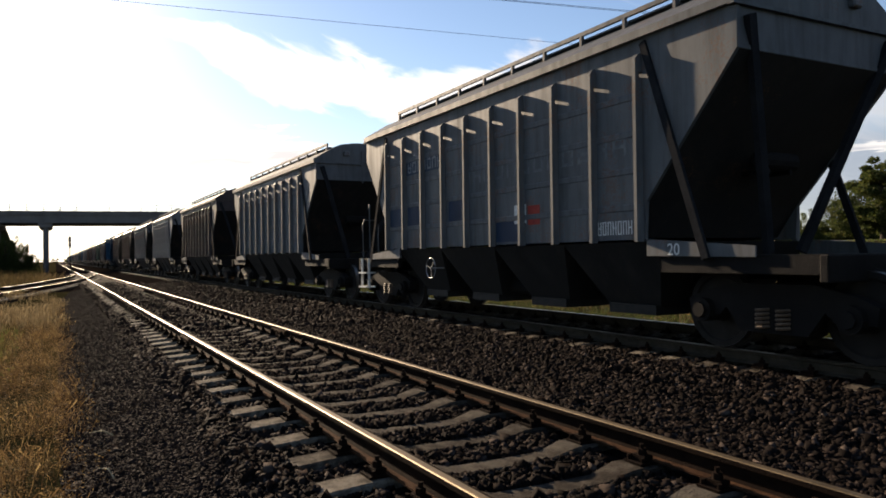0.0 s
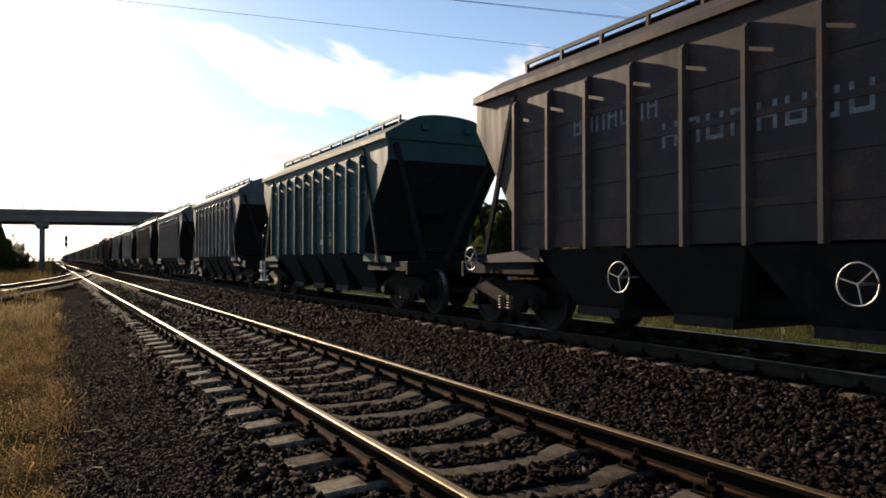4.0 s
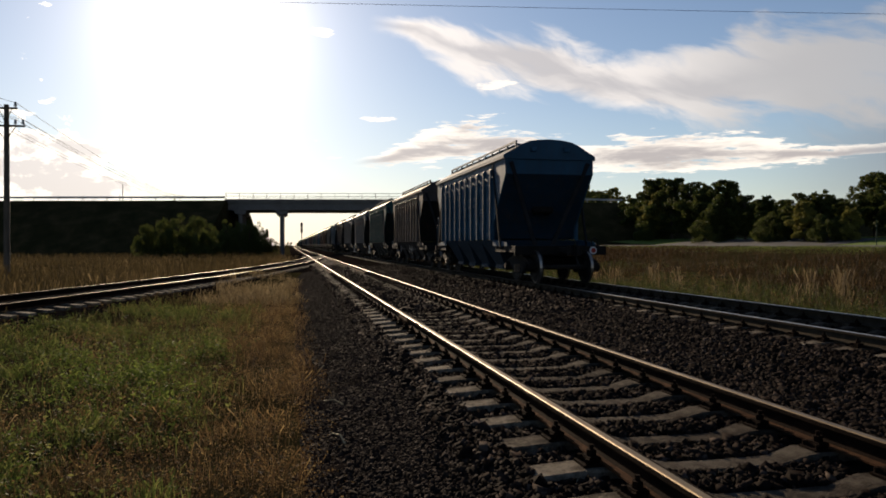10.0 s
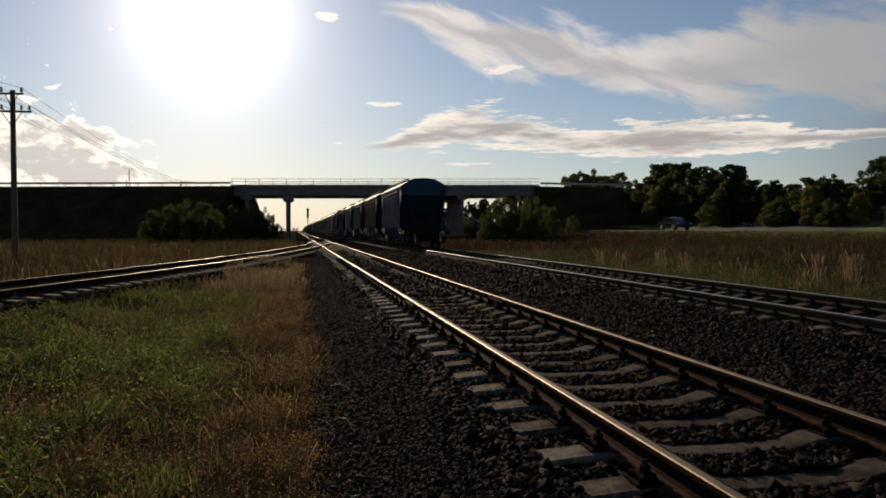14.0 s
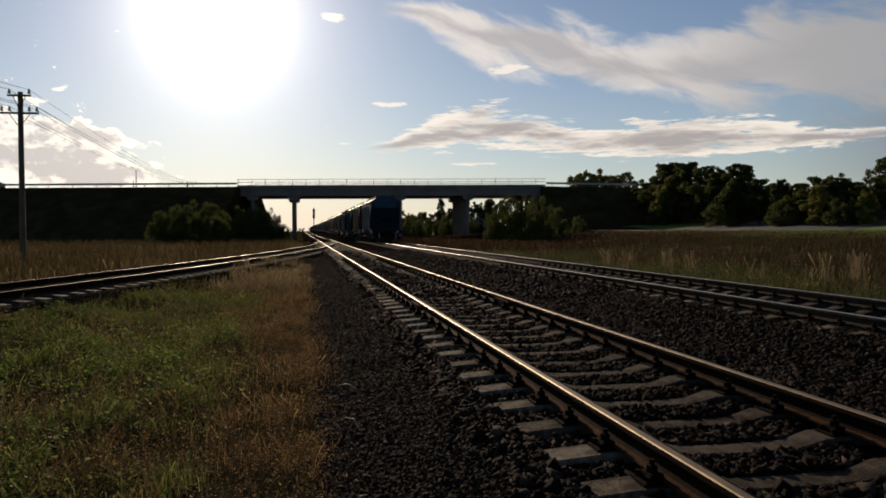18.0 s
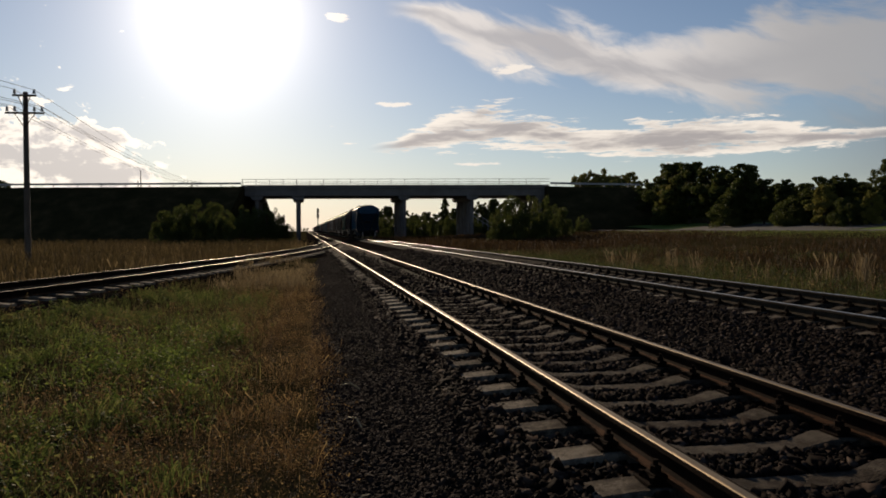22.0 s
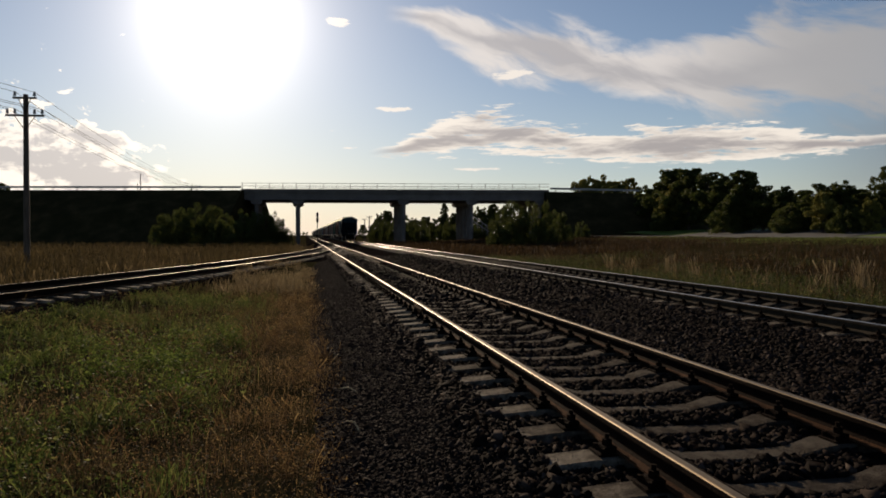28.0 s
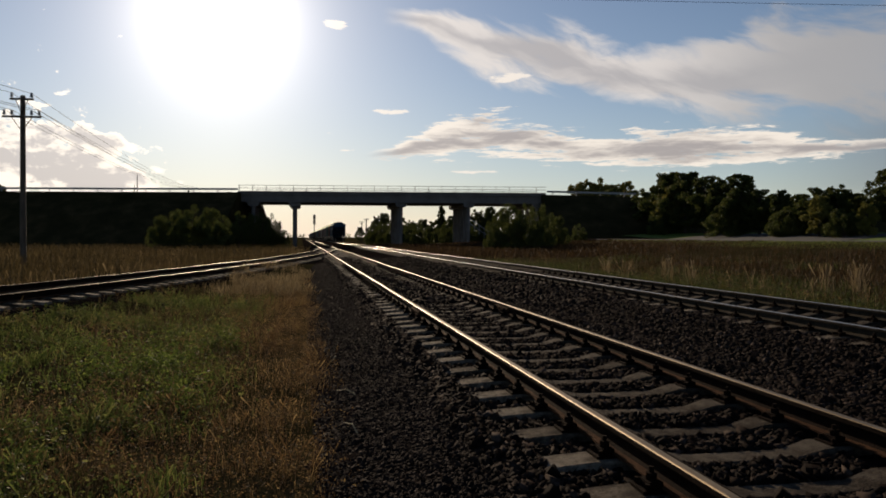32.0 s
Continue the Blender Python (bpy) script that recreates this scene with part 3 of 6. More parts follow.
def fastening_mesh():
    """Plate, clamps and bolts on one rail seat."""
    bm = bm_new()
    box(bm, -0.18, 0.18, -0.08, 0.08, -0.197, -0.181)
    for s in (-1, 1):
        box(bm, s * 0.098 - 0.04, s * 0.098 + 0.04, -0.055, 0.055, -0.185, -0.145)
        tube(bm, [(s * 0.098, 0, -0.16), (s * 0.098, 0, -0.078)], 0.015, 6)
        tube(bm, [(s * 0.098, 0, -0.15), (s * 0.098, 0, -0.108)], 0.032, 6)
        for q in (-0.062, 0.062):
            tube(bm, [(s * 0.15, q, -0.19), (s * 0.15, q, -0.15)], 0.014, 6)
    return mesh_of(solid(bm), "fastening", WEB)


SLEEPER, FASTENING = sleeper_mesh(), fastening_mesh()
STEP = 0.61


def track(label, xf, zf, y0, y1, first, sleepers_to, fast_to, top, cant=0.0):
    t = thing("railway_track", label, "track", group="railway tracks")
    for s in (-1, 1):
        ys = np.concatenate([np.arange(y0, min(y1, 120), 2.0), np.arange(min(y1, 120), y1 + 1, 40.0)])
        path = []
        for y in ys:
            d = (xf(y + 0.5) - xf(y - 0.5))
            path.append((xf(y) + s * GAUGE, y - s * GAUGE * d, zf + (cant if s > 0 else 0.0)))
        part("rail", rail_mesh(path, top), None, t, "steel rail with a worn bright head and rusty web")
    y = first
    rnd = random.Random(5)
    tilt = math.degrees(cant / (2 * GAUGE))
    while y < sleepers_to:
        d = math.degrees(math.atan(xf(y + 0.5) - xf(y - 0.5)))
        m = pose(xf(y) + rnd.uniform(-0.012, 0.012), y + rnd.uniform(-0.012, 0.012), zf + SEAT + cant / 2 + rnd.uniform(-0.004, 0.004), 0, -tilt, -d + rnd.uniform(-0.5, 0.5))
        part("sleeper", SLEEPER, None, t, at=m)
        if y < fast_to:
            for s in (-1, 1):
                part("fastening", FASTENING, None, t, at=pose(xf(y) + s * GAUGE, y, zf + SEAT + (cant if s > 0 else 0.0), 0, -tilt, -d))
        y += STEP
    return t


near_track = track("rusty siding track on concrete sleepers beside the main line", lambda y: NEAR_X, 0.0, -30, 900, 1.74 - 24 * STEP, 90, 34, NEAR_STEEL)
main_track = track("main line track with polished rails on a ballast bed", lambda y: MAIN_X, MAIN_Z, -60, 1500, 2.0 - 24 * STEP, 95, 26, STEEL, 0.034)
branch_track = track("single branch track curving away over weeds", branch_x, -0.005, -20, 74, -8.0, 74, 10, NEAR_STEEL)


def joint(x, y, z):
    """Fish plates on both sides of a rail joint."""
    bm = bm_new()
    for s in (-1, 1):
        box(bm, x + s * 0.032 - 0.018, x + s * 0.032 + 0.018, y - 0.4, y + 0.4, z - 0.118, z - 0.05)
        for k in (-0.3, -0.1, 0.1, 0.3):
            tube(bm, [(x + s * 0.04, y + k, z - 0.084), (x + s * 0.075, y + k, z - 0.084)], 0.02, 6)
    return solid(bm)


for jx, jy in ((NEAR_X - GAUGE, 12.2), (NEAR_X + GAUGE, 12.5), (NEAR_X - GAUGE, 24.7), (NEAR_X + GAUGE, 25.0)):
    part("fish_plate", joint(jx, jy, 0.0), RUST, near_track)
for s0 in (-1, 1):
    bm = bm_new()
    box(bm, NEAR_X + s0 * (GAUGE - 0.085) - 0.02, NEAR_X + s0 * (GAUGE - 0.085) + 0.02, 56, 63, -0.15, 0.01)
    part("check_rail", bm, RUST, near_track)
    bm = bm_new()
    bar(bm, (NEAR_X + s0 * (GAUGE - 0.04), 74, -0.02), (NEAR_X + s0 * (GAUGE - 0.05) - 0.02, 86, -0.02), 0.05, 0.06)
    part("point_blade", solid(bm), STEEL, near_track)


# ---- road bridge ----
DECK_V0, DECK_V1 = 122.0, 134.0


def ubox(bm, u0, u1, v0, v1, z0, z1):
    m = Matrix(((BU.x, BV.x, 0, 0), (BU.y, BV.y, 0, 0), (0, 0, 1, 0), (0, 0, 0, 1)))
    return box(bm, u0, u1, v0, v1, z0, z1, m)


def build_bridge():
    b = thing("road_bridge", "grey concrete road bridge with steel railings over the tracks", "bridge")
    u0, u1 = -33.5, 17.8
    for i in range(6):
        v = DECK_V0 + 0.5 + i * (DECK_V1 - DECK_V0 - 1.0) / 5
        part("girder", ubox(bm_new(), u0, u1, v - 0.3, v + 0.3, 6.95, 8.15), BRIDGE, b)
    part("deck", ubox(bm_new(), u0, u1, DECK_V0, DECK_V1, 8.15, 8.42), BRIDGE, b)
    for v in (DECK_V0 - 0.05, DECK_V1 - 0.35):
        part("kerb", ubox(bm_new(), u0, u1, v, v + 0.4, 8.42, 8.75), BRIDGE, b)
        u = u0 + 0.2
        while u < u1:
            part("railing_post", ubox(bm_new(), u - 0.04, u + 0.04, v + 0.1, v + 0.18, 8.75, 9.75), GALV, b)
            u += 2.25
        for z in (9.25, 9.72):
            part("handrail", ubox(bm_new(), u0, u1, v + 0.10, v + 0.18, z - 0.035, z + 0.035), GALV, b)
    for u in (-31.0, -24.1, -6.35, 5.0, 16.5):
        foot = place(u, DECK_V0 + 0.3)
        pier = part("pier", bm_box_y(foot, 1.9, 12.6, 6.25, 6.95), BRIDGE, b)
        for k in range(5):
            y = foot.y + 0.6 + k * 2.75
            bm = bm_new()
            tube(bm, [(foot.x, y, -0.8), (foot.x, y, 6.3)], 0.35, 14)
            part("column", solid(bm), BRIDGE, pier)
    return b


def bm_box_y(foot, wide, long, z0, z1):
    bm = bm_new()
    prism(bm, [(foot.x - wide / 2, z1), (foot.x - wide / 2, z0 + 0.25), (foot.x - wide / 2 + 0.35, z0), (foot.x + wide / 2 - 0.35, z0),
               (foot.x + wide / 2, z0 + 0.25), (foot.x + wide / 2, z1)], "y", foot.y, foot.y + long)
    return solid(bm)


build_bridge()


def embankment(name, label, us, tops):
    """An earth bank along the bridge's line; us: places along it, tops: its heights there."""
    verts, faces = [], []
    for u in np.linspace(us[0], us[-1], 60):
        top = float(np.interp(u, us, tops))
        rows = [(DECK_V0 - 1.2 - 1.55 * top, -0.7), (DECK_V0 - 1.2 - 0.8 * top, top * 0.5), (DECK_V0 - 1.2, top), (DECK_V1 + 1.2, top), (DECK_V1 + 1.2 + 1.6 * top, -0.7)]
        for k, (v, z) in enumerate(rows):
            w = 0.35 * noise.noise(Vector((u * 0.3, k * 3, 2))) if k in (0, 1, 4) else 0
            verts.append(place(u, v + w * 2, z + w * 0.6))
    n = 5
    for j in range(59):
        for i in range(n - 1):
            faces.append((j * n + i, (j + 1) * n + i, (j + 1) * n + i + 1, j * n + i + 1))
    faces += [tuple(range(n)), tuple(range(59 * n + n - 1, 59 * n - 1, -1))]
    return thing(name, label, "embankment", kind="structure", mesh=quick_mesh(name, verts, faces, EARTH))


embankment("embankment_west", "dark grassy road embankment that leads up to the bridge", [-190, -120, -33], [7.2, 8.2, 8.45])
embankment("embankment_east", "dark grassy road embankment behind trees", [17, 60, 140], [8.4, 7.6, 5.0])


def guard_rail(us, tops):
    g = thing("guard_rail", "galvanised steel guard rail along the embankment road", "guard rail", group="guard rails")
    bm = bm_new()
    for a, b in zip(us, us[1:]):
        za, zb = float(np.interp(a, us, tops)), float(np.interp(b, us, tops))
        bar(bm, place(a, DECK_V0 + 0.4, za + 0.62), place(b, DECK_V0 + 0.4, zb + 0.62), 0.06, 0.32)
    part("beam", solid(bm), GALV, g)
    for u in np.arange(us[0] + 1, us[-1], 4.0):
        z = float(np.interp(u, us, tops))
        bm = bm_new()
        bar(bm, place(u, DECK_V0 + 0.5, z - 0.2), place(u, DECK_V0 + 0.5, z + 0.75), 0.12)
        part("post", solid(bm), GALV, g)


guard_rail([-190, -120, -33.6], [7.2, 8.2, 8.45])
guard_rail([18, 60, 140], [8.4, 7.6, 5.0])


# ---- road ----
def build_road():
    verts, faces = [], []
    ys = np.concatenate([np.arange(-700, 0, 20.0), np.arange(0, 130, 2.5), np.arange(130, 400, 15.0)])
    for y in ys:
        d = road_x(y + 1) - road_x(y - 1)
        n = Vector((2, -d)).normalized()
        for o, z in ((-4.2, -0.25), (-3.6, 0.0), (0, 0.05), (3.6, 0.0), (4.2, -0.25)):
            verts.append((road_x(y) + n.x * o, y + n.y * o, road_z(y) + z))
    for j in range(len(ys) - 1):
        for i in range(4):
            faces.append((j * 5 + i, j * 5 + i + 1, j * 5 + 6 + i, j * 5 + 5 + i))
    thing("road", "pale worn asphalt road on a low bank", "road", kind="structure", mesh=quick_mesh("road", verts, faces, ASPHALT))


build_road()


def side_road():
    pts = [(44, 30), (50, 33.5), (57, 38), (64, 44), (72, 53), (80, 66), (86, 84)]
    verts, faces = [], []
    for i, (x, y) in enumerate(pts):
        a, b = Vector(pts[max(i - 1, 0)]), Vector(pts[min(i + 1, len(pts) - 1)])
        d = (b - a).normalized()
        for o, dz in ((-3.8, -0.3), (-3.2, 0.0), (3.2, 0.0), (3.8, -0.3)):
            px, py = x + d.y * o, y - d.x * o
            verts.append((px, py, max(ground_z(x, y), ROAD_Z - 0.05) + 0.09 + dz))
    for j in range(len(pts) - 1):
        for i in range(3):
            faces.append((j * 4 + i, j * 4 + i + 1, j * 4 + 5 + i, j * 4 + 4 + i))
    thing("side_road", "asphalt side road that joins the road by the lawn", "road", kind="structure", mesh=quick_mesh("side_road", verts, faces, ASPHALT))


side_road()


# ---- trees ----
def leaf_cloud(rng, lobes, count, size):
    """Leaf cards spread over lobes (x, y, z, radius, height) as one mesh, with gaps between."""
    lob = np.array(lobes)
    w = lob[:, 3] ** 2
    pick = rng.choice(len(lob), count, p=w / w.sum())
    d = rng.normal(size=(count, 3))
    d /= np.linalg.norm(d, axis=1, keepdims=True)
    r = rng.uniform(0.25, 1.1, count) ** 0.6
    c = lob[pick][:, :3] + d * r[:, None] * np.stack([lob[pick][:, 3], lob[pick][:, 3], lob[pick][:, 4]], 1)
    a = rng.normal(size=(count, 3))
    a /= np.linalg.norm(a, axis=1, keepdims=True)
    b = np.cross(a, rng.normal(size=(count, 3)))
    b /= np.linalg.norm(b, axis=1, keepdims=True)
    s = rng.uniform(0.5, 1.3, count)[:, None] * size
    a, b = a * s, b * s * 0.6
    v = np.stack([c - a, c - b * 0.9, c + a, c + b], 1).reshape(-1, 3)
    f = np.arange(count * 4).reshape(-1, 4)
    return quick_mesh("crown", v, f, LEAF)


def tree_parts(seed, kind):
    """Crown and trunk meshes of a tree one metre high times ten."""
    rng = np.random.default_rng(seed)
    lobes = []
    if kind == "round":
        for _ in range(90):
            a, r = rng.uniform(0, 6.28), 3.4 * rng.uniform(0, 1) ** 0.6
            z = rng.uniform(0.9, 9.0)
            k = 1.0 - 0.5 * abs(z - 4.4) / 4
            lobes.append((r * math.cos(a) * k, r * math.sin(a) * k, z, rng.uniform(0.5, 1.15) * k, rng.uniform(0.45, 1.0) * k))
    elif kind == "tall":
        for i in range(42):
            z = 1.8 + i * 0.187
            k = 1.0 - 0.78 * (i / 42) ** 1.4
            a = rng.uniform(0, 6.28)
            q = rng.uniform(0.2, 1.4)
            lobes.append((q * math.cos(a) * k, q * math.sin(a) * k, z, rng.uniform(0.35, 0.7) * k + 0.12, rng.uniform(0.4, 0.8) * k + 0.15))
    else:
        for _ in range(90):
            a, r = rng.uniform(0, 6.28), 5.6 * rng.uniform(0, 1) ** 0.6
            k = 1.0 - (r / 7.5) ** 2
            lobes.append((r * math.cos(a), r * math.sin(a), rng.uniform(0.8, 9.0) * k, rng.uniform(0.7, 1.4), rng.uniform(0.6, 1.2)))
    crown = leaf_cloud(rng, lobes, 20000 if kind != "tall" else 9000, 0.16)
    bm = bm_new()
    tube(bm, [(0, 0, -0.4), (0.05, 0, 2.0), (0.1, 0.08, 5.0), (0.05, 0.1, 8.0)], [0.26, 0.2, 0.12, 0.03], 8)
    for _ in range(9):
        l = lobes[int(rng.integers(len(lobes)))]
        z = max(l[2] - 1.6, 0.8)
        tube(bm, [(0.05, 0.03, z), (l[0] * 0.5, l[1] * 0.5, z + 0.9), (l[0], l[1], l[2])], [0.09, 0.06, 0.02], 6)
    return crown, mesh_of(solid(bm), "trunk", BARK)


TREE_MESHES = {k: [tree_parts(10 * j + i, k) for i in range(3)] for j, k in enumerate(("round", "tall", "bush"))}


def autumn(crown, trunk):
    me = crown.copy()
    me.materials[0] = YELLOW_LEAF
    return me, trunk


YELLOW_LEAF = island_material("yellowing_leaves", [(0.1, (0.08, 0.085, 0.02)), (0.6, (0.17, 0.16, 0.04)), (0.95, (0.30, 0.24, 0.06))], 0.7, 0.3, 0.32)
TREE_MESHES["autumn"] = [autumn(*pair) for pair in TREE_MESHES["round"]]


def tree(name, kind, x, y, z, height, wide=1.0, turn=0.0, variant=0, label="", group=""):
    crown, trunk = TREE_MESHES[kind][variant % 3]
    t = thing(name, label, "tree" if name == "tree" else "bush", group=group)
    s = height / {"bush": 10.8, "tall": 10.4}.get(kind, 11.2)
    t.matrix_basis = pose(x, y, z, 0, 0, turn)
    t.scale = (s * wide, s * wide, s)
    part("crown", crown, None, t)
    part("trunk", trunk, None, t)
    return t


def by_angle(az, d):
    return d * math.sin(radians(az)), d * math.cos(radians(az))


def build_trees():
    rng = random.Random(11)
    # bearing from the tracks, distance, height, kind, breadth
    rows = [(27.9, 86, 9.8, "round", 1.0), (24.0, 118, 11.5, "round", 1.0), (26.5, 112, 10.0, "round", 1.1), (29.2, 82, 9.2, "round", 1.0), (30.6, 78, 8.3, "round", 1.2),
            (31.8, 86, 9.8, "round", 1.1), (33.0, 80, 9.4, "round", 1.1), (34.3, 84, 8.8, "round", 1.2), (35.6, 82, 8.4, "round", 1.2),
            (36.8, 90, 8.2, "round", 1.1), (38.0, 80, 7.4, "round", 1.2), (39.2, 86, 8.1, "round", 1.1), (40.2, 92, 7.0, "round", 1.2),
            (42.4, 88, 9.2, "round", 1.2), (43.8, 84, 9.0, "round", 1.3), (45.2, 90, 8.4, "round", 1.2), (48.4, 96, 11.2, "tall", 1.1),
            (46.8, 100, 6.5, "bush", 0.8), (52.4, 98, 7.6, "tall", 1.3), (50.2, 110, 5.0, "bush", 1.0), (54.6, 84, 4.6, "bush", 0.7), (56.0, 82, 5.6, "bush", 0.8), (57.6, 80, 7.8, "bush", 0.8),
            (59.0, 72, 9.4, "round", 1.3), (61.5, 70, 9.0, "round", 1.3), (64, 72, 9.0, "round", 1.3),
            (36.0, 76, 5.0, "bush", 1.0), (32.0, 74, 4.6, "bush", 1.0), (39.6, 78, 4.5, "bush", 1.0), (27.8, 90, 5.0, "bush", 1.0)]
    for i, (az, d, h, kind, w) in enumerate(rows):
        far = max(1.0, (54.0 if kind != "bush" else 52.0) / by_angle(az, d)[0])
        d, h = d * far, h * far
        x, y = by_angle(az, d)
        tree("tree" if kind != "bush" else "bush", kind, x, y, ground_z(x, y) - 0.1, h * (0.80 if 31 <= az < 34 else 0.68 if 34 <= az < 37.5 else 0.78 if 37.5 <= az < 42 else 0.92 if az >= 42 else 0.87), w, rng.uniform(0, 360), i,
             "broad dark green tree with a dense crown" if kind == "round" else "broad yellow-green tree beyond the road" if kind == "autumn" else "tall slim dark tree" if kind == "tall" else "low dark green bush under the trees",
             group="trees beyond the road")
    for i, (az, d, h, w) in enumerate([(18.6, 158, 11.2, 0.9), (21.4, 150, 15.8, 0.8), (22.5, 150, 16.6, 0.8), (23.6, 148, 14.8, 0.8), (24.9, 150, 15.8, 0.8), (26.6, 146, 12.0, 1.0)]):
        x, y = by_angle(az, d)
        tree("tree", "autumn", x, y, -0.3, h, w, rng.uniform(0, 360), i, "yellowing tree behind the road embankment", "trees behind the embankment")
    for i, (az, d, h, w) in enumerate([(28.2, 112, 8.6, 1.0), (41.0, 80, 4.2, 0.9), (38.1, 84, 5.2, 1.0)]):
        x, y = by_angle(az, d)
        tree("tree", "autumn", x, y, ground_z(x, y) - 0.1, h, w, rng.uniform(0, 360), i + 1, "small yellow-green tree at the edge of the wood", "trees beyond the road")
    # bushes before the bridge: bearing, distance, height, breadth
    for i, (az, d, h, w) in enumerate([(-10.2, 92, 5.0, 0.6), (-9.2, 94, 6.2, 0.66), (-8.0, 95, 6.6, 0.66), (-6.8, 97, 6.4, 0.6), (-5.9, 100, 5.6, 0.55), (-4.7, 110, 6.4, 0.55), (-3.7, 112, 6.2, 0.5), (-3.0, 113, 6.7, 0.42), (-2.35, 114, 6.3, 0.4),
                                       (-1.8, 114, 5.0, 0.4), (-1.3, 114, 3.6, 0.42), (14.9, 86, 5.4, 0.45), (16.0, 86, 6.9, 0.5), (17.3, 87, 7.3, 0.52), (18.6, 86, 6.8, 0.5), (19.8, 88, 5.4, 0.5), (21.4, 96, 4.6, 0.5)]):
        x, y = by_angle(az, d)
        tree("bush", "bush", x, y, -0.75, h, w, rng.uniform(0, 360), i, "dense dark bush growing below the road bridge", "bushes by the bridge")
    for i in range(13):
        x, y = by_angle(5.4 + i * 0.72, 158 + 5 * math.sin(i * 2.1))
        tree("bush", "bush", x, y, -0.6, 5.6 + 0.9 * math.sin(i * 1.7), 0.5, rng.uniform(0, 360), i, "dark hedge bush behind the bridge", "hedge behind the bridge")
    # trees seen under the bridge
    for i, (az, d, h, kind, w) in enumerate([(4.4, 260, 6.4, "round", 0.9), (5.0, 240, 5.8, "round", 0.9), (5.7, 176, 8.4, "round", 0.7), (6.3, 174, 9.0, "round", 0.75), (7.6, 178, 8.0, "round", 0.9), (8.4, 180, 7.2, "round", 0.9),
                                             (9.3, 176, 7.4, "round", 0.9), (10.0, 172, 6.8, "round", 0.8), (10.75, 172, 9.8, "tall", 1.2), (11.6, 170, 8.2, "round", 0.9), (12.6, 168, 8.6, "round", 0.9), (13.6, 160, 9.6, "round", 0.8), (14.6, 158, 10.2, "round", 0.9), (15.6, 160, 10.0, "round", 0.9),
                                             (-3.6, 152, 8.8, "round", 0.9), (-4.6, 150, 9.6, "round", 1.0), (-2.6, 156, 6.8, "round", 0.8), (-5.4, 150, 12.6, "round", 0.8), (-6.3, 152, 11.4, "round", 0.9), (-20.4, 150, 13.0, "round", 0.6), (-21.4, 150, 12.0, "round", 0.8)]):
        x, y = by_angle(az, d)
        tree("tree", kind, x, y, -0.5, h, w, rng.uniform(0, 360), i, "distant dark tree standing behind the road bridge", "trees behind the bridge")


build_trees()


def far_woods():
    """Low woods on the horizon all round, as one mass of clumps."""
    rng = np.random.default_rng(3)
    lobes = []
    for az in np.arange(0, 360, 0.7):
        d = 620 + 120 * math.sin(az * 0.13) + rng.uniform(-40, 40)
        if -14 < (az + 180) % 360 - 180 < 6:
            d += 900
        x, y = by_angle(az, d)
        h = rng.uniform(5, 11)
        lobes.append((x, y, h * 0.4, 7.0, h * 0.6))
    me = leaf_cloud(rng, lobes, 16000, 1.9)
    thing("distant_woods", "dark low woods along the horizon", "woods", kind="stuff", mesh=me)


far_woods()


# ---- poles and wires ----
def telegraph_pole(x, y, z, h, arms, label):
    p = thing("telegraph_pole", label, "pole", group="telegraph poles", at=pose(x, y, z, 0, 0, -4))
    bm = bm_new()
    tube(bm, [(0, 0, -0.5), (0, 0, h)], [0.16, 0.12], 12)
    part("post", solid(bm), WOOD, p)
    for z0, half, pins in arms:
        a = part("crossarm", box(bm_new(), -half, half, -0.17, -0.09, z0 - 0.05, z0 + 0.05, None, 0.01), WOOD, p)
        for s in (-1, 1):
            bm = bm_new()
            bar(bm, (s * half * 0.55, -0.13, z0), (0, -0.13, z0 - 0.75), 0.03)
            part("brace", solid(bm), RUST, a)
        for q in pins:
            bm = bm_new()
            tube(bm, [(q, -0.13, z0), (q, -0.13, z0 + 0.16)], 0.014, 6)
            tube(bm, [(q, -0.13, z0 + 0.10), (q, -0.13, z0 + 0.15), (q, -0.13, z0 + 0.22), (q, -0.13, z0 + 0.30), (q, -0.13, z0 + 0.34)], [0.075, 0.085, 0.055, 0.06, 0.02], 10)
            part("insulator", solid(bm), GALV, a, "pale glass insulator")
    return p


telegraph_pole(-14.2, 41.3, -0.6, 8.95, [(8.75, 0.58, (-0.48, 0.48)), (7.85, 0.95, (-0.85, -0.48, 0.48, 0.85))], "wooden telegraph pole with two crossarms and insulators")
far_pole = place(-46.5, 136)
for az0, d0, h0 in ((4.55, 205, 6.2), (4.9, 190, 6.6)):
    px0, py0 = by_angle(az0, d0)
    telegraph_pole(px0, py0, -0.5, h0, [(h0 - 0.3, 0.7, (-0.6, 0.6))], "distant wooden telegraph pole seen below the bridge")
telegraph_pole(far_pole.x, far_pole.y, 2.0, 8.2, [(8.0, 1.6, (-1.5, -0.8, 0.8, 1.5))], "distant telegraph pole behind the road embankment")


def wire(p, q, sag, r=0.012, label="thin dark overhead wire against the sky"):
    bm = bm_new()
    p, q = Vector(p), Vector(q)
    tube(bm, [p.lerp(q, i / 16) - Vector((0, 0, sag * 4 * (i / 16) * (1 - i / 16))) for i in range(17)], r, 5)
    thing("overhead_wire", label, "wire", group="overhead wires", mesh=mesh_of(solid(bm), "overhead_wire", UNDER))


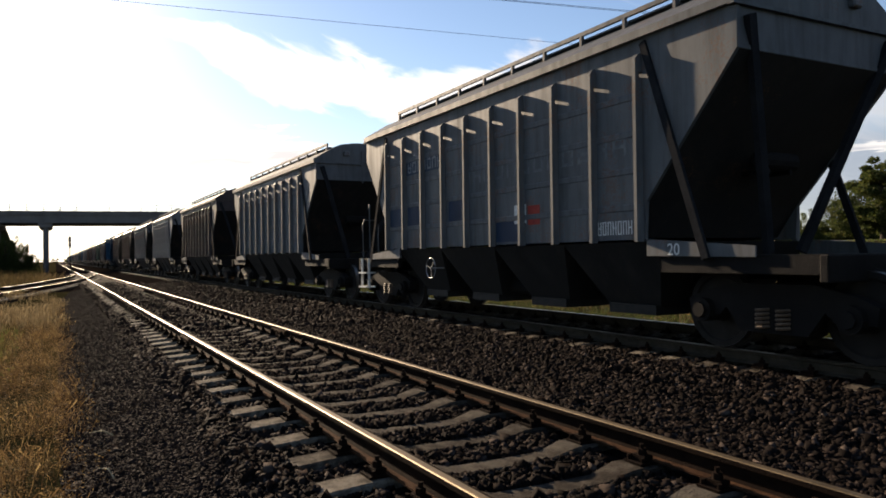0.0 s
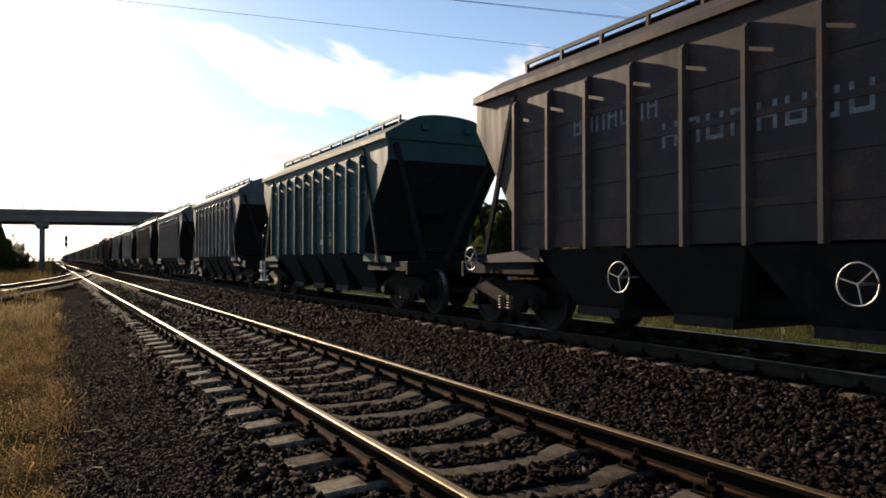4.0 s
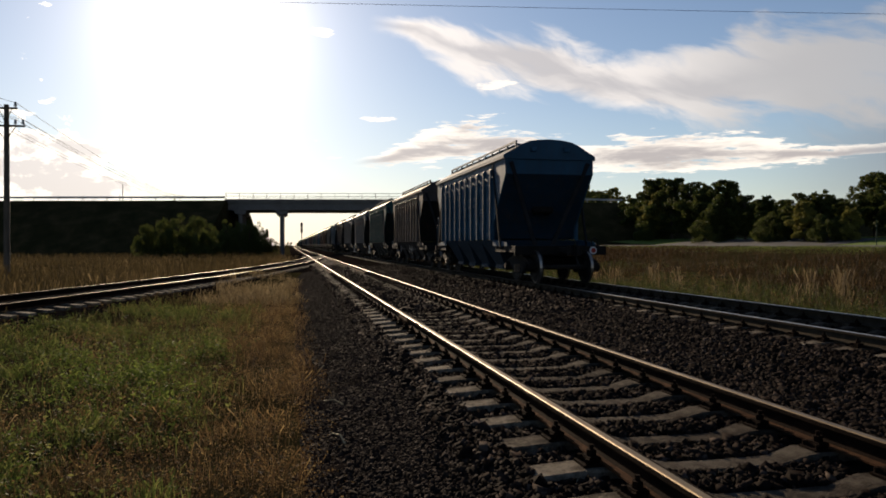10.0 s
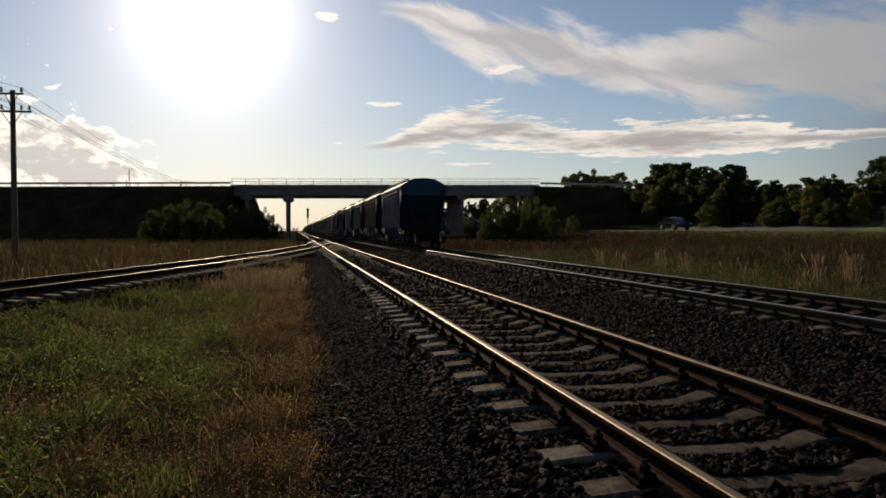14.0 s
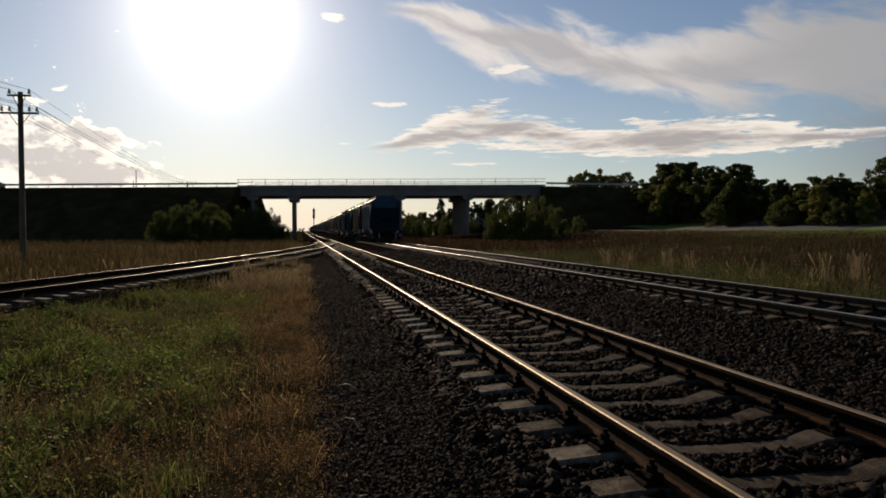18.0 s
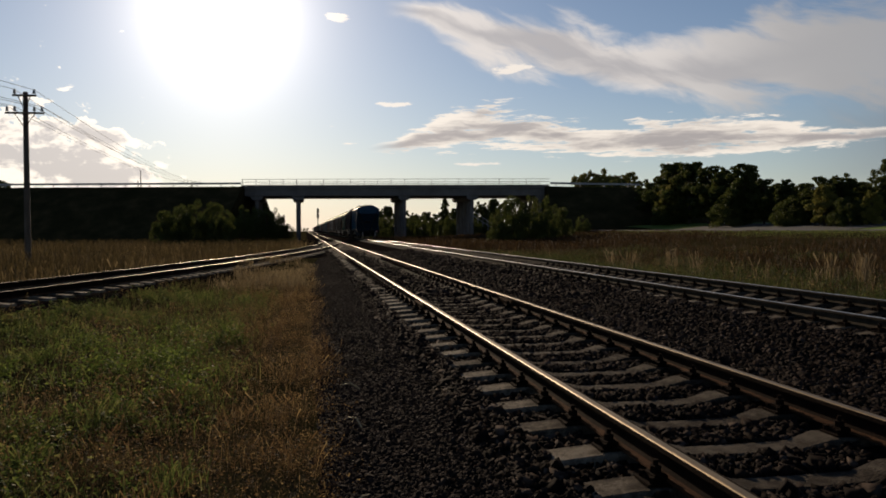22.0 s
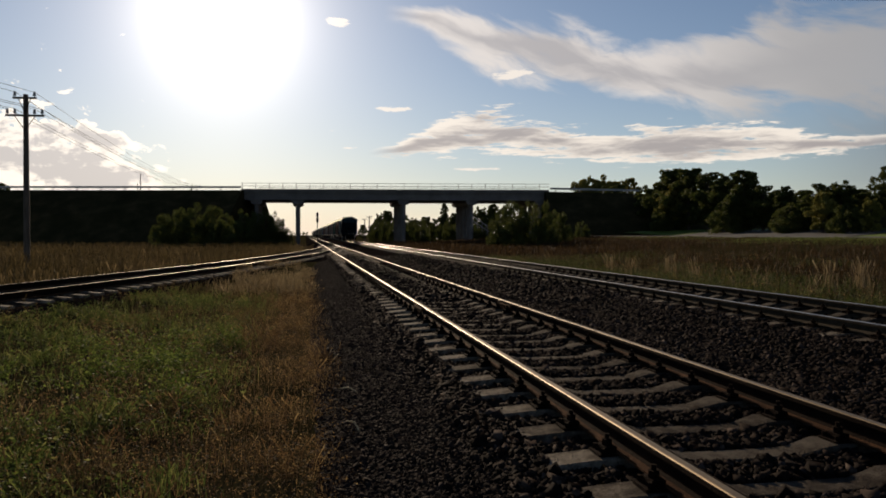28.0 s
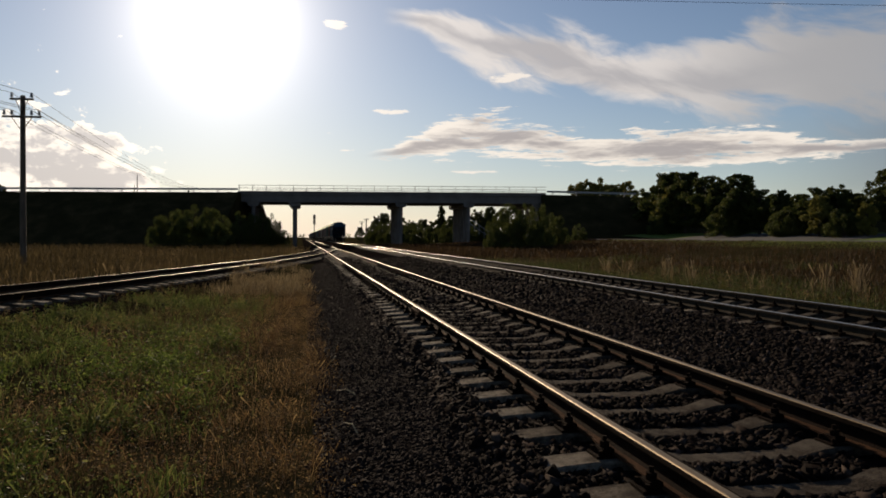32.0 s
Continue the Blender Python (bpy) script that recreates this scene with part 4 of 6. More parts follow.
for xs, zs in ((-0.48, 8.45), (0.48, 8.45), (-0.85, 7.58), (-0.48, 7.58), (0.48, 7.58), (0.85, 7.58)):
    wire((-14.2 + xs, 41.2, zs), (far_pole.x + xs * 1.7, far_pole.y, 10.2), 0.8, 0.012)
    wire((-14.2 + xs, 41.2, zs), (-22 + xs, -4, zs), 0.5, 0.012)
for west, east in ((30.0, 11.4), (29.7, 4.6), (30.2, 3.9), (27.2, 3.5)):
    wire((-45, west, 9.1), (75, east, 9.1), 0.5, 0.007)


# ---- stones of the ballast ----
def stones(name, label, count, xr, yr, size, power, zf, keep=None, mat=STONE, seed=1):
    """Angular stones strewn over a strip; power > 1 crowds them towards the near end."""
    rng = np.random.default_rng(seed)
    x = rng.uniform(*xr, count)
    y = yr[0] + (yr[1] - yr[0]) * rng.uniform(0, 1, count) ** power
    if keep is not None:
        k = keep(x, y)
        x, y = x[k], y[k]
    n = len(x)
    z = zf(x, y)
    s = size * rng.uniform(0.55, 1.35, n) * (1 + 0.5 * (rng.uniform(0, 1, n) > 0.93))
    cube = np.array([(sx, sy, sz) for sz in (-1, 1) for sy in (-1, 1) for sx in (-1, 1)], float) * 0.5
    v = cube[None] * rng.uniform(0.55, 1.35, (n, 1, 3)) * np.array([1, 0.8, 0.62]) + rng.uniform(-0.2, 0.2, (n, 8, 3))
    q = rng.normal(size=(n, 4)) * np.array([1, 0.45, 0.45, 1])
    q /= np.linalg.norm(q, axis=1, keepdims=True)
    w, a, b, c = q.T
    R = np.stack([np.stack([1 - 2 * (b * b + c * c), 2 * (a * b - c * w), 2 * (a * c + b * w)], -1),
                  np.stack([2 * (a * b + c * w), 1 - 2 * (a * a + c * c), 2 * (b * c - a * w)], -1),
                  np.stack([2 * (a * c - b * w), 2 * (b * c + a * w), 1 - 2 * (a * a + b * b)], -1)], -2)
    v = np.einsum("nij,nkj->nki", R, v) * s[:, None, None] + np.stack([x, y, z + s * 0.12], -1)[:, None]
    quads = np.array([(0, 2, 3, 1), (4, 5, 7, 6), (0, 1, 5, 4), (2, 6, 7, 3), (0, 4, 6, 2), (1, 3, 7, 5)])
    f = (quads[None] + (np.arange(n) * 8)[:, None, None]).reshape(-1, 4)
    thing(name, label, "stones", kind="stuff", mesh=quick_mesh(name, v.reshape(-1, 3), f, mat))


def bed_height(x, y):
    return np.interp(x, [p[0] for p in BALLAST_PROFILE], [p[1] for p in BALLAST_PROFILE])


def between_sleepers(x, y):
    """Keeps stones off the sleeper tops of both tracks."""
    out = np.ones(len(x), bool)
    for cx, first, lim in ((NEAR_X, 1.74, 1.24), (MAIN_X, 2.0, 1.15)):
        off = np.abs((y - first + STEP / 2) % STEP - STEP / 2)
        out &= ~((np.abs(x - cx) < lim) & (off < 0.125))
        for s in (-1, 1):
            out &= ~(np.abs(x - cx - s * GAUGE) < 0.10)
    return out


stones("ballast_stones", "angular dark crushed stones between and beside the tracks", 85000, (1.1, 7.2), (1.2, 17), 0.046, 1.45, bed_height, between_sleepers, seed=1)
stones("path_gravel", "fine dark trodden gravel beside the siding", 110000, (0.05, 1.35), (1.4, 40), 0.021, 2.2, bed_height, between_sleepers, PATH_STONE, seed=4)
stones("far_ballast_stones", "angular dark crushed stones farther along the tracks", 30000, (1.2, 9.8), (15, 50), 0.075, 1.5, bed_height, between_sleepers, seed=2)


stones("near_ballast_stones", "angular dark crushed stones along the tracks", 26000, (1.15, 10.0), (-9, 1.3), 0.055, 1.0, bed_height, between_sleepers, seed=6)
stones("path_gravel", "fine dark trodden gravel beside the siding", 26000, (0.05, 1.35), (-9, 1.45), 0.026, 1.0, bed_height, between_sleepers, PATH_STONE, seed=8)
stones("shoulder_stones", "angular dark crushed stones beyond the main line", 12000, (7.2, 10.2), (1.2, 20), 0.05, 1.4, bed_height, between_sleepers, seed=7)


# ---- grass and weeds ----
def blades(name, label, mat, x, y, z, height, width, lean, seed, heads=0.0):
    """Thin bent blades, one for each place, in one mesh; heads: share of stalks with a seed head."""
    rng = np.random.default_rng(seed)
    n = len(x)
    h = height * rng.uniform(0.45, 1.25, n)
    a = rng.uniform(0, 2 * np.pi, n)
    d = np.stack([np.cos(a), np.sin(a)], -1)
    b = rng.uniform(0, 2 * np.pi, n)
    wv = np.stack([np.cos(b), np.sin(b)], -1) * (width * rng.uniform(0.6, 1.4, n))[:, None]
    bend = (lean * rng.uniform(0.1, 1.0, n) * h)[:, None]
    p0 = np.stack([x, y], -1)

    def at(p, zz):
        return np.concatenate([p, zz[:, None]], 1)
    head = rng.uniform(0, 1, n) < heads
    tipw = np.where(head, 1.5, 0.05)[:, None]
    midw = np.where(head, 0.45, 0.75)[:, None]
    v = np.stack([at(p0 - wv, z - 0.03), at(p0 + wv, z - 0.03),
                  at(p0 + d * bend * 0.35 + wv * midw, z + h * 0.55), at(p0 + d * bend * 0.35 - wv * midw, z + h * 0.55),
                  at(p0 + d * bend + wv * tipw, z + h * 0.93), at(p0 + d * bend - wv * tipw, z + h)], 1)
    f = (np.array([(0, 1, 2, 3), (3, 2, 4, 5)])[None] + (np.arange(n) * 6)[:, None, None]).reshape(-1, 4)
    thing(name, label, "grass", kind="stuff", mesh=quick_mesh(name, v.reshape(-1, 3), f, mat))


FIELD_WEED = island_material("field_weeds", [(0.1, (0.01552, 0.009487, 0.005175)), (0.6, (0.03795, 0.02329, 0.01035)), (0.95, (0.08625, 0.05347, 0.02329))], 0.75, 0.5, 0.35)
FIELD_GREEN = island_material("field_green", [(0.1, (0.012, 0.019, 0.005)), (0.6, (0.046, 0.062, 0.016)), (0.95, (0.13, 0.13, 0.042))], 0.75, 0.5, 0.4)
FRESH = island_material("fresh_leaves", [(0.1, (0.030, 0.052, 0.010)), (0.6, (0.075, 0.105, 0.022)), (0.95, (0.21, 0.25, 0.06))], 0.7, 0.5, 0.5)
PALE = island_material("pale_reed", [(0.1, (0.10, 0.075, 0.04)), (0.6, (0.18, 0.135, 0.075)), (0.95, (0.28, 0.22, 0.13))], 0.75, 0.5, 0.4)
RUSSET = island_material("russet_leaves", [(0.1, (0.040, 0.022, 0.011)), (0.6, (0.124, 0.077, 0.034)), (0.95, (0.34, 0.24, 0.105))], 0.75, 0.5, 0.45)


def sow(seed, count, xr, yr, power=1.0, density=None, clump=0):
    """Places for plants, thinned by a field of patches, and their height on the ground."""
    rng = np.random.default_rng(seed)
    if clump:
        c = max(count // clump, 1)
        cx, cy = rng.uniform(*xr, c), yr[0] + (yr[1] - yr[0]) * rng.uniform(0, 1, c) ** power
        x = np.repeat(cx, clump) + rng.normal(0, 0.07, c * clump)
        y = np.repeat(cy, clump) + rng.normal(0, 0.07, c * clump)
    else:
        x, y = rng.uniform(*xr, count), yr[0] + (yr[1] - yr[0]) * rng.uniform(0, 1, count) ** power
    if density is not None:
        k = np.array([density(a, b) for a, b in zip(x, y)]) > rng.uniform(0, 1, len(x))
        x, y = x[k], y[k]
    z = np.array([ground_z(a, b) for a, b in zip(x, y)])
    return x, y, z


def patch(x, y, scale, off):
    return 0.5 + 0.9 * noise.noise(Vector((x * scale, y * scale, off)))


def off_branch(x, y):
    return 0.06 if abs(x - branch_x(y)) < 1.75 else 1.0


def beyond_branch(x, y):
    """Thick beyond the branch track, thin and low on its near side."""
    return off_branch(x, y) if x < branch_x(y) - 1.75 else 0.3 * off_branch(x, y)


def rough_height(x, y, tall, low):
    return np.array([tall if a < branch_x(b) - 1.75 else low for a, b in zip(x, y)])


def west_green(x, y):
    return off_branch(x, y) * (0.10 + 0.90 * smooth(0.36, 0.62, patch(x, y, 0.55, 1))) * smooth(-0.4, -1.5, x)


def west_dry(x, y):
    return off_branch(x, y) * (0.25 + 0.75 * smooth(0.4, 0.7, patch(x, y, 0.35, 7))) * smooth(0.35, -0.1, x - 0.3 * noise.noise(Vector((0, y * 0.7, 9))))


def west_edge(x, y):
    return smooth(0.5, 0.0, x - 0.3 * noise.noise(Vector((0, y * 0.7, 9)))) * smooth(-2.2, -0.8, x) * (0.3 + 0.7 * smooth(0.4, 0.6, patch(x, y, 0.8, 3)))


def east_field(x, y):
    return smooth(10.6, 11.6, x) * (0.35 + 0.65 * smooth(0.35, 0.65, patch(x, y, 0.16, 5)))


def tufted(x, y, low, high, scale, off):
    """Heights that swell and shrink from tuft to tuft."""
    return np.array([low + (high - low) * smooth(0.3, 0.85, patch(a, b, scale, off)) for a, b in zip(x, y)])


x, y, z = sow(1, 130000, (-9, 0), (1.4, 22), 1.5, west_green, 16)
blades("green_grass", "short green grass and clover in backlit patches", GRASS, x, y, z, tufted(x, y, 0.05, 0.22, 1.9, 31), 0.0042, 0.7, 1)
x, y, z = sow(25, 26000, (-9, -0.3), (-9, 1.5), 1.0, west_green, 16)
blades("green_grass", "short green grass and clover in patches", GRASS, x, y, z, tufted(x, y, 0.05, 0.22, 1.9, 31), 0.005, 0.7, 25)
x, y, z = sow(2, 9000, (-10, -0.5), (1.4, 24), 1.5, west_dry)
blades("dry_grass", "dry straw-coloured grass on bare ground", DRY, x, y, z, 0.19, 0.0032, 0.8, 2, 0.15)
x, y, z = sow(3, 18000, (-1.7, 0.45), (1.6, 26), 1.5, west_edge, 8)
blades("russet_weeds", "russet dried weeds along the gravel's edge", RUSSET, x, y, z, tufted(x, y, 0.06, 0.24, 1.3, 33), 0.0018, 0.6, 3, 0.2)
x, y, z = sow(23, 42000, (-10, -0.6), (1.6, 26), 1.4, lambda a, b: off_branch(a, b) * smooth(0.35, 0.65, patch(a, b, 0.5, 17)), 9)
blades("brown_stalks", "thin brown weed stalks standing above the grass", RUSTY_WEED, x, y, z, tufted(x, y, 0.10, 0.36, 0.8, 35), 0.0012, 0.4, 23, 0.5)
x, y, z = sow(4, 36000, (-38, -1), (20, 100), 1.3, lambda a, b: beyond_branch(a, b) * (0.3 + 0.7 * smooth(0.4, 0.65, patch(a, b, 0.12, 8))))
blades("tall_dry_grass", "tall dry grass beyond the branch track", RUSTY_WEED, x, y, z, rough_height(x, y, 0.75, 0.2), 0.013, 0.4, 4, 0.25)
x, y, z = sow(5, 26000, (-30, 2), (20, 80), 1.3, lambda a, b: beyond_branch(a, b) * smooth(0.45, 0.7, patch(a, b, 0.15, 2)))
blades("tall_dry_grass", "tall dry grass beyond the branch track", DRY, x, y, z, rough_height(x, y, 0.6, 0.2), 0.010, 0.4, 5, 0.4)
x, y, z = sow(6, 52000, (10.6, 35), (6, 85), 1.35, east_field)
blades("field_grass", "tall brown grass in the field beside the main line", FIELD_WEED, x, y, z, np.interp(x, [12, 15, 20, 28, 36], [0.06, 0.16, 0.42, 0.42, 0.16]), 0.012, 0.6, 6, 0.2)
x, y, z = sow(7, 80000, (10.6, 26), (6, 60), 1.35, lambda a, b: smooth(10.5, 11.0, a) * (smooth(0.45, 0.7, patch(a, b, 0.2, 11)) + 0.9 * smooth(17, 12, a)))
blades("green_field_grass", "green grass strip beside the main line", FIELD_GREEN, x, y, z, 0.22, 0.007, 0.7, 7)
x, y, z = sow(19, 20000, (33, 38.6), (14, 84), 1.1, None)
blades("bank_grass", "short green grass on the bank of the road", GRASS, x, y, z, 0.10, 0.011, 0.6, 19)
x, y, z = sow(8, 600, (12.5, 21), (9, 60), 1.2, lambda a, b: smooth(0.5, 0.7, patch(a, b, 0.3, 13)), 12)
blades("reed_tufts", "pale feathery reed tufts in the field", PALE, x, y, z, 0.75, 0.005, 0.35, 8, 0.7)
x, y, z = sow(18, 320, (11.6, 15), (10, 60), 1.2, None)
blades("field_stalks", "thin pale upright stalks along the field's edge", PALE, x, y, z, 0.42, 0.004, 0.2, 18, 0.7)
def lawn_sheet():
    xs, ys = np.arange(47.4, 72, 1.5), np.arange(38, 112, 3.0)
    verts = [(x, y, ground_z(x, y) + 0.06) for y in ys for x in xs]
    nx = len(xs)
    faces = [(j * nx + i, j * nx + i + 1, (j + 1) * nx + i + 1, (j + 1) * nx + i) for j in range(len(ys) - 1) for i in range(nx - 1)]
    m = material("lawn_grass", [(0.3, (0.055, 0.095, 0.014)), (0.7, (0.11, 0.16, 0.026))], 0.4, 14, (0.8, 0.95), 0, 0.6, 20)
    thing("lawn", "mown sunlit green lawn beyond the road", "lawn", kind="structure", mesh=quick_mesh("lawn", verts, faces, m))


lawn_sheet()


def lay_by():
    xs, ys = np.arange(47.0, 54.6, 1.5), np.arange(58, 91, 3.0)
    verts = [(x, y, ground_z(x, y) + 0.10) for y in ys for x in xs]
    nx = len(xs)
    faces = [(j * nx + i, j * nx + i + 1, (j + 1) * nx + i + 1, (j + 1) * nx + i) for j in range(len(ys) - 1) for i in range(nx - 1)]
    thing("lay_by", "pale worn asphalt lay-by that slopes up beside the road", "road", kind="structure", mesh=quick_mesh("lay_by", verts, faces, ASPHALT))


lay_by()
x, y, z = sow(9, 16000, (48, 75), (20, 110), 1.2, None)
blades("lawn_grass", "short green grass on the lawn beyond the road", GRASS, x, y, z, 0.14, 0.05, 0.5, 9)
x, y, z = sow(10, 26000, (10.6, 40), (55, 118), 1.0, lambda a, b: 0.15 if abs(a - road_x(b)) < 4.5 else 1.0)
blades("far_field_grass", "tall dark grass in the field towards the bridge", FIELD_WEED, x, y, z, np.interp(x, [16, 26, 36], [0.8, 0.45, 0.15]), 0.03, 0.4, 10, 0.2)


def reed(x, y, stalks, height, seed):
    """One tuft of feathery reed: stalks that lean out from a common foot."""
    rng = np.random.default_rng(seed)
    px, py = x + rng.normal(0, 0.14, stalks), y + rng.normal(0, 0.14, stalks)
    pz = np.full(stalks, ground_z(x, y))
    blades("reed_tuft", "pale feathery reed tuft standing in the field", PALE, px, py, pz, height, 0.007, 0.35, seed, 0.8)


for k, (rx0, ry0, count, tall) in enumerate(((17.9, 20.9, 60, 0.95), (17.2, 21.6, 45, 0.9), (18.4, 21.8, 36, 0.8), (15.6, 27.5, 40, 0.8), (16.3, 31.0, 40, 0.8), (14.8, 34, 40, 0.8), (18.2, 16.5, 30, 0.8))):
    reed(rx0, ry0, count, tall, 40 + k)


def leafy(name, label, mat, places, leaves, size, seed, tall=0.17, wide=0.09):
    """Low broad-leaved weeds: small leaves crowded round each place."""
    rng = np.random.default_rng(seed)
    x, y, z = places
    n = len(x) * leaves
    tall = np.repeat(tall * rng.uniform(0.3, 1.5, len(x)), leaves)
    r = np.abs(rng.normal(0, wide, n))
    a = rng.uniform(0, 6.283, n)
    c = np.stack([np.repeat(x, leaves) + r * np.cos(a), np.repeat(y, leaves) + r * np.sin(a), np.repeat(z, leaves) + rng.uniform(0.0, 1.0, n) * tall * np.exp(-r * 5)], 1)
    u = rng.normal(size=(n, 3)) * np.array([1, 1, 0.5])
    u /= np.linalg.norm(u, axis=1, keepdims=True)
    w = np.cross(u, rng.normal(size=(n, 3)))
    w /= np.linalg.norm(w, axis=1, keepdims=True)
    s = size * rng.uniform(0.5, 1.5, n)[:, None]
    v = np.stack([c - u * s, c - w * s * 0.45, c + u * s, c + w * s * 0.45], 1).reshape(-1, 3)
    thing(name, label, "weeds", kind="stuff", mesh=quick_mesh(name, v, np.arange(n * 4).reshape(-1, 4), mat))


leafy("field_herbs", "low green and yellowing herbs between the main line and the field", FIELD_GREEN,
      sow(53, 9000, (10.7, 21), (7, 60), 1.3, lambda a, b: smooth(10.6, 11.2, a) * (0.2 + 0.8 * smooth(0.38, 0.6, patch(a, b, 0.35, 71)))), 16, 0.026, 53, 0.28, 0.14)
leafy("russet_herbs", "withered russet herbs in the field", RUSSET,
      sow(54, 3600, (12.5, 27), (8, 66), 1.2, lambda a, b: smooth(0.45, 0.65, patch(a, b, 0.25, 77))), 14, 0.022, 54, 0.5, 0.09)
leafy("green_weeds", "low broad-leaved green weeds in clumps", GRASS, sow(11, 7500, (-9, -0.5), (1.6, 20), 1.4, west_green), 24, 0.019, 11, 0.2)
def clumped(x, y):
    """A few patches where leafy weeds crowd."""
    spots = ((-1.9, 9.2, 0.7), (-2.7, 12.0, 0.9), (-1.5, 7.4, 0.45), (-3.3, 6.2, 0.5), (-4.2, 9.0, 0.7), (-2.3, 4.7, 0.35), (-1.1, 10.6, 0.4))
    near = max(math.exp(-((x - a) ** 2 + (y - b) ** 2) / (r * r)) for a, b, r in spots)
    return near * smooth(0.3, 0.6, patch(x, y, 1.5, 63))


x, y, z = sow(51, 9000, (-4.6, -0.9), (3.5, 12), 1.2, clumped)
leafy("leafy_clumps", "bright green leafy weed clumps standing in the grass", FRESH, (x, y, z), 34, 0.017, 51, 0.34, 0.09)
leafy("brown_weeds", "low withered brown weeds in clumps", RUSSET, sow(12, 9000, (-2.4, 0.4), (1.6, 20), 1.4, west_edge), 30, 0.0085, 12, 0.24, 0.07)
leafy("withered_weeds", "withered brown weeds among the green grass", RUSSET, sow(24, 6000, (-9, -1.0), (1.8, 20), 1.4, lambda a, b: off_branch(a, b) * smooth(0.4, 0.7, patch(a, b, 0.6, 41))), 22, 0.012, 24, 0.30, 0.05)


# ---- signal and marker beside the tracks ----
def signal_mast():
    p = thing("railway_signal", "tall railway light signal beyond the bridge", "signal", at=pose(2.4, 152, -0.4))
    bm = bm_new()
    tube(bm, [(0, 0, 0), (0, 0, 6.2)], 0.09, 10)
    part("mast", solid(bm), UNDER, p)
    for z in (4.6, 5.6):
        part("signal_head", solid(box(bm_new(), -0.24, 0.24, -0.35, -0.08, z - 0.5, z + 0.4, None, 0.04)), BLACK, p)


signal_mast()
p = thing("fouling_post", "small pale concrete marker post beside the turnout", "marker post", at=pose(0.75, 48.7, -0.5))
part("post", box(bm_new(), -0.11, 0.11, -0.11, 0.11, 0, 0.62, None, 0.02), CONCRETE, p)
x, y, z = sow(14, 5200, (-2.6, 0.35), (20, 33), 1.0, lambda a, b: smooth(0.4, 0.6, patch(a, b, 0.4, 21)), 12)
blades("pale_grass_tufts", "tall pale dry grass tufts at the gravel's end", PALE, x, y, z, 0.34, 0.006, 0.4, 14, 0.5)


def loose_stalk(x, y, length, turn):
    bm = bm_new()
    tube(bm, [(0, 0, 0), (0.02, length * 0.5, 0.03), (0.01, length, 0.0)], [0.006, 0.005, 0.003], 6)
    p = thing("dry_stalk", "loose pale dry stalk lying on the gravel's edge", "stalk", at=pose(x, y, ballast_z(x) + 0.03, 8, 0, turn), mesh=mesh_of(solid(bm), "dry_stalk", STRAW))
    return p


STRAW = material("straw", [(0.3, (0.30, 0.22, 0.12)), (0.7, (0.48, 0.38, 0.22))], 6, 40, (0.6, 0.8))
for q in ((0.42, 5.75, 0.24, 25), (0.25, 4.2, 0.16, -40), (0.5, 7.1, 0.2, 70), (-0.2, 4.4, 0.2, 10), (0.35, 9.2, 0.25, -15)):
    loose_stalk(*q)


def thin_mast(u, v, z, h):
    p = place(u, v, z)
    bm = bm_new()
    tube(bm, [(0, 0, -0.5), (0, 0, h)], [0.10, 0.06], 8)
    m = thing("road_mast", "thin dark mast beside the embankment road", "mast", group="road masts", at=pose(p.x, p.y, p.z))
    part("shaft", solid(bm), UNDER, m)


thin_mast(-53.5, 130, 8.0, 3.9)
thin_mast(-54.4, 131, 8.0, 2.2)


def stair_railing():
    r = thing("stair_railing", "pale steel handrail of the steps beside the bridge pier", "railing")
    for dz in (0.0, 0.75):
        bm = bm_new()
        tube(bm, [place(5.0, 120.5, 3.6 + dz), place(8.2, 119.5, 1.4 + dz)], 0.05, 6)
        part("rail", solid(bm), GALV, r)
    for k in range(5):
        bm = bm_new()
        a = place(5.0 + 0.8 * k, 120.5 - 0.25 * k, 3.6 - 0.55 * k)
        tube(bm, [a - Vector((0, 0, 0.8 if k else 1.2)), a + Vector((0, 0, 0.75))], 0.04, 6)
        part("post", solid(bm), GALV, r)


stair_railing()

# ---- hopper wagons ----
SPEED, TAIL_Y, PITCH = 6.02, -33.05, 14.5      # metres a second; middle of the last wagon at the start; wagon to wagon
HALF_ROOF, HALF_W, FLOOR, EAVE = 5.12, 1.53, 1.33, 3.93
RIBS = [-3.60 + i * 7.88 / 9 for i in range(10)]
SLACK = [(-1, 0.1), (0, 0.1), (1.1, 0.12), (2, -0.12), (3, -0.1), (4.5, -0.18), (5.6, -0.17), (7, -0.07), (8.4, -0.13), (10, -0.1), (12, 0), (14, 0.1), (17, 0.8), (21.5, 2.4), (25.3, 3.6), (27.6, 6.0), (29.5, 8.3), (32, 10.8), (40, 18)]   # how far it runs ahead of an even pace
LONGER = 0.45                                  # the roof reaches farther over the leading platform
MOVING, SPINNING = [], []


BRACE = material("grimy_brace_paint", [(0.3, (0.009, 0.010, 0.012)), (0.7, (0.026, 0.027, 0.03))], 3, 30, (0.85, 1.0), spec=0.02)


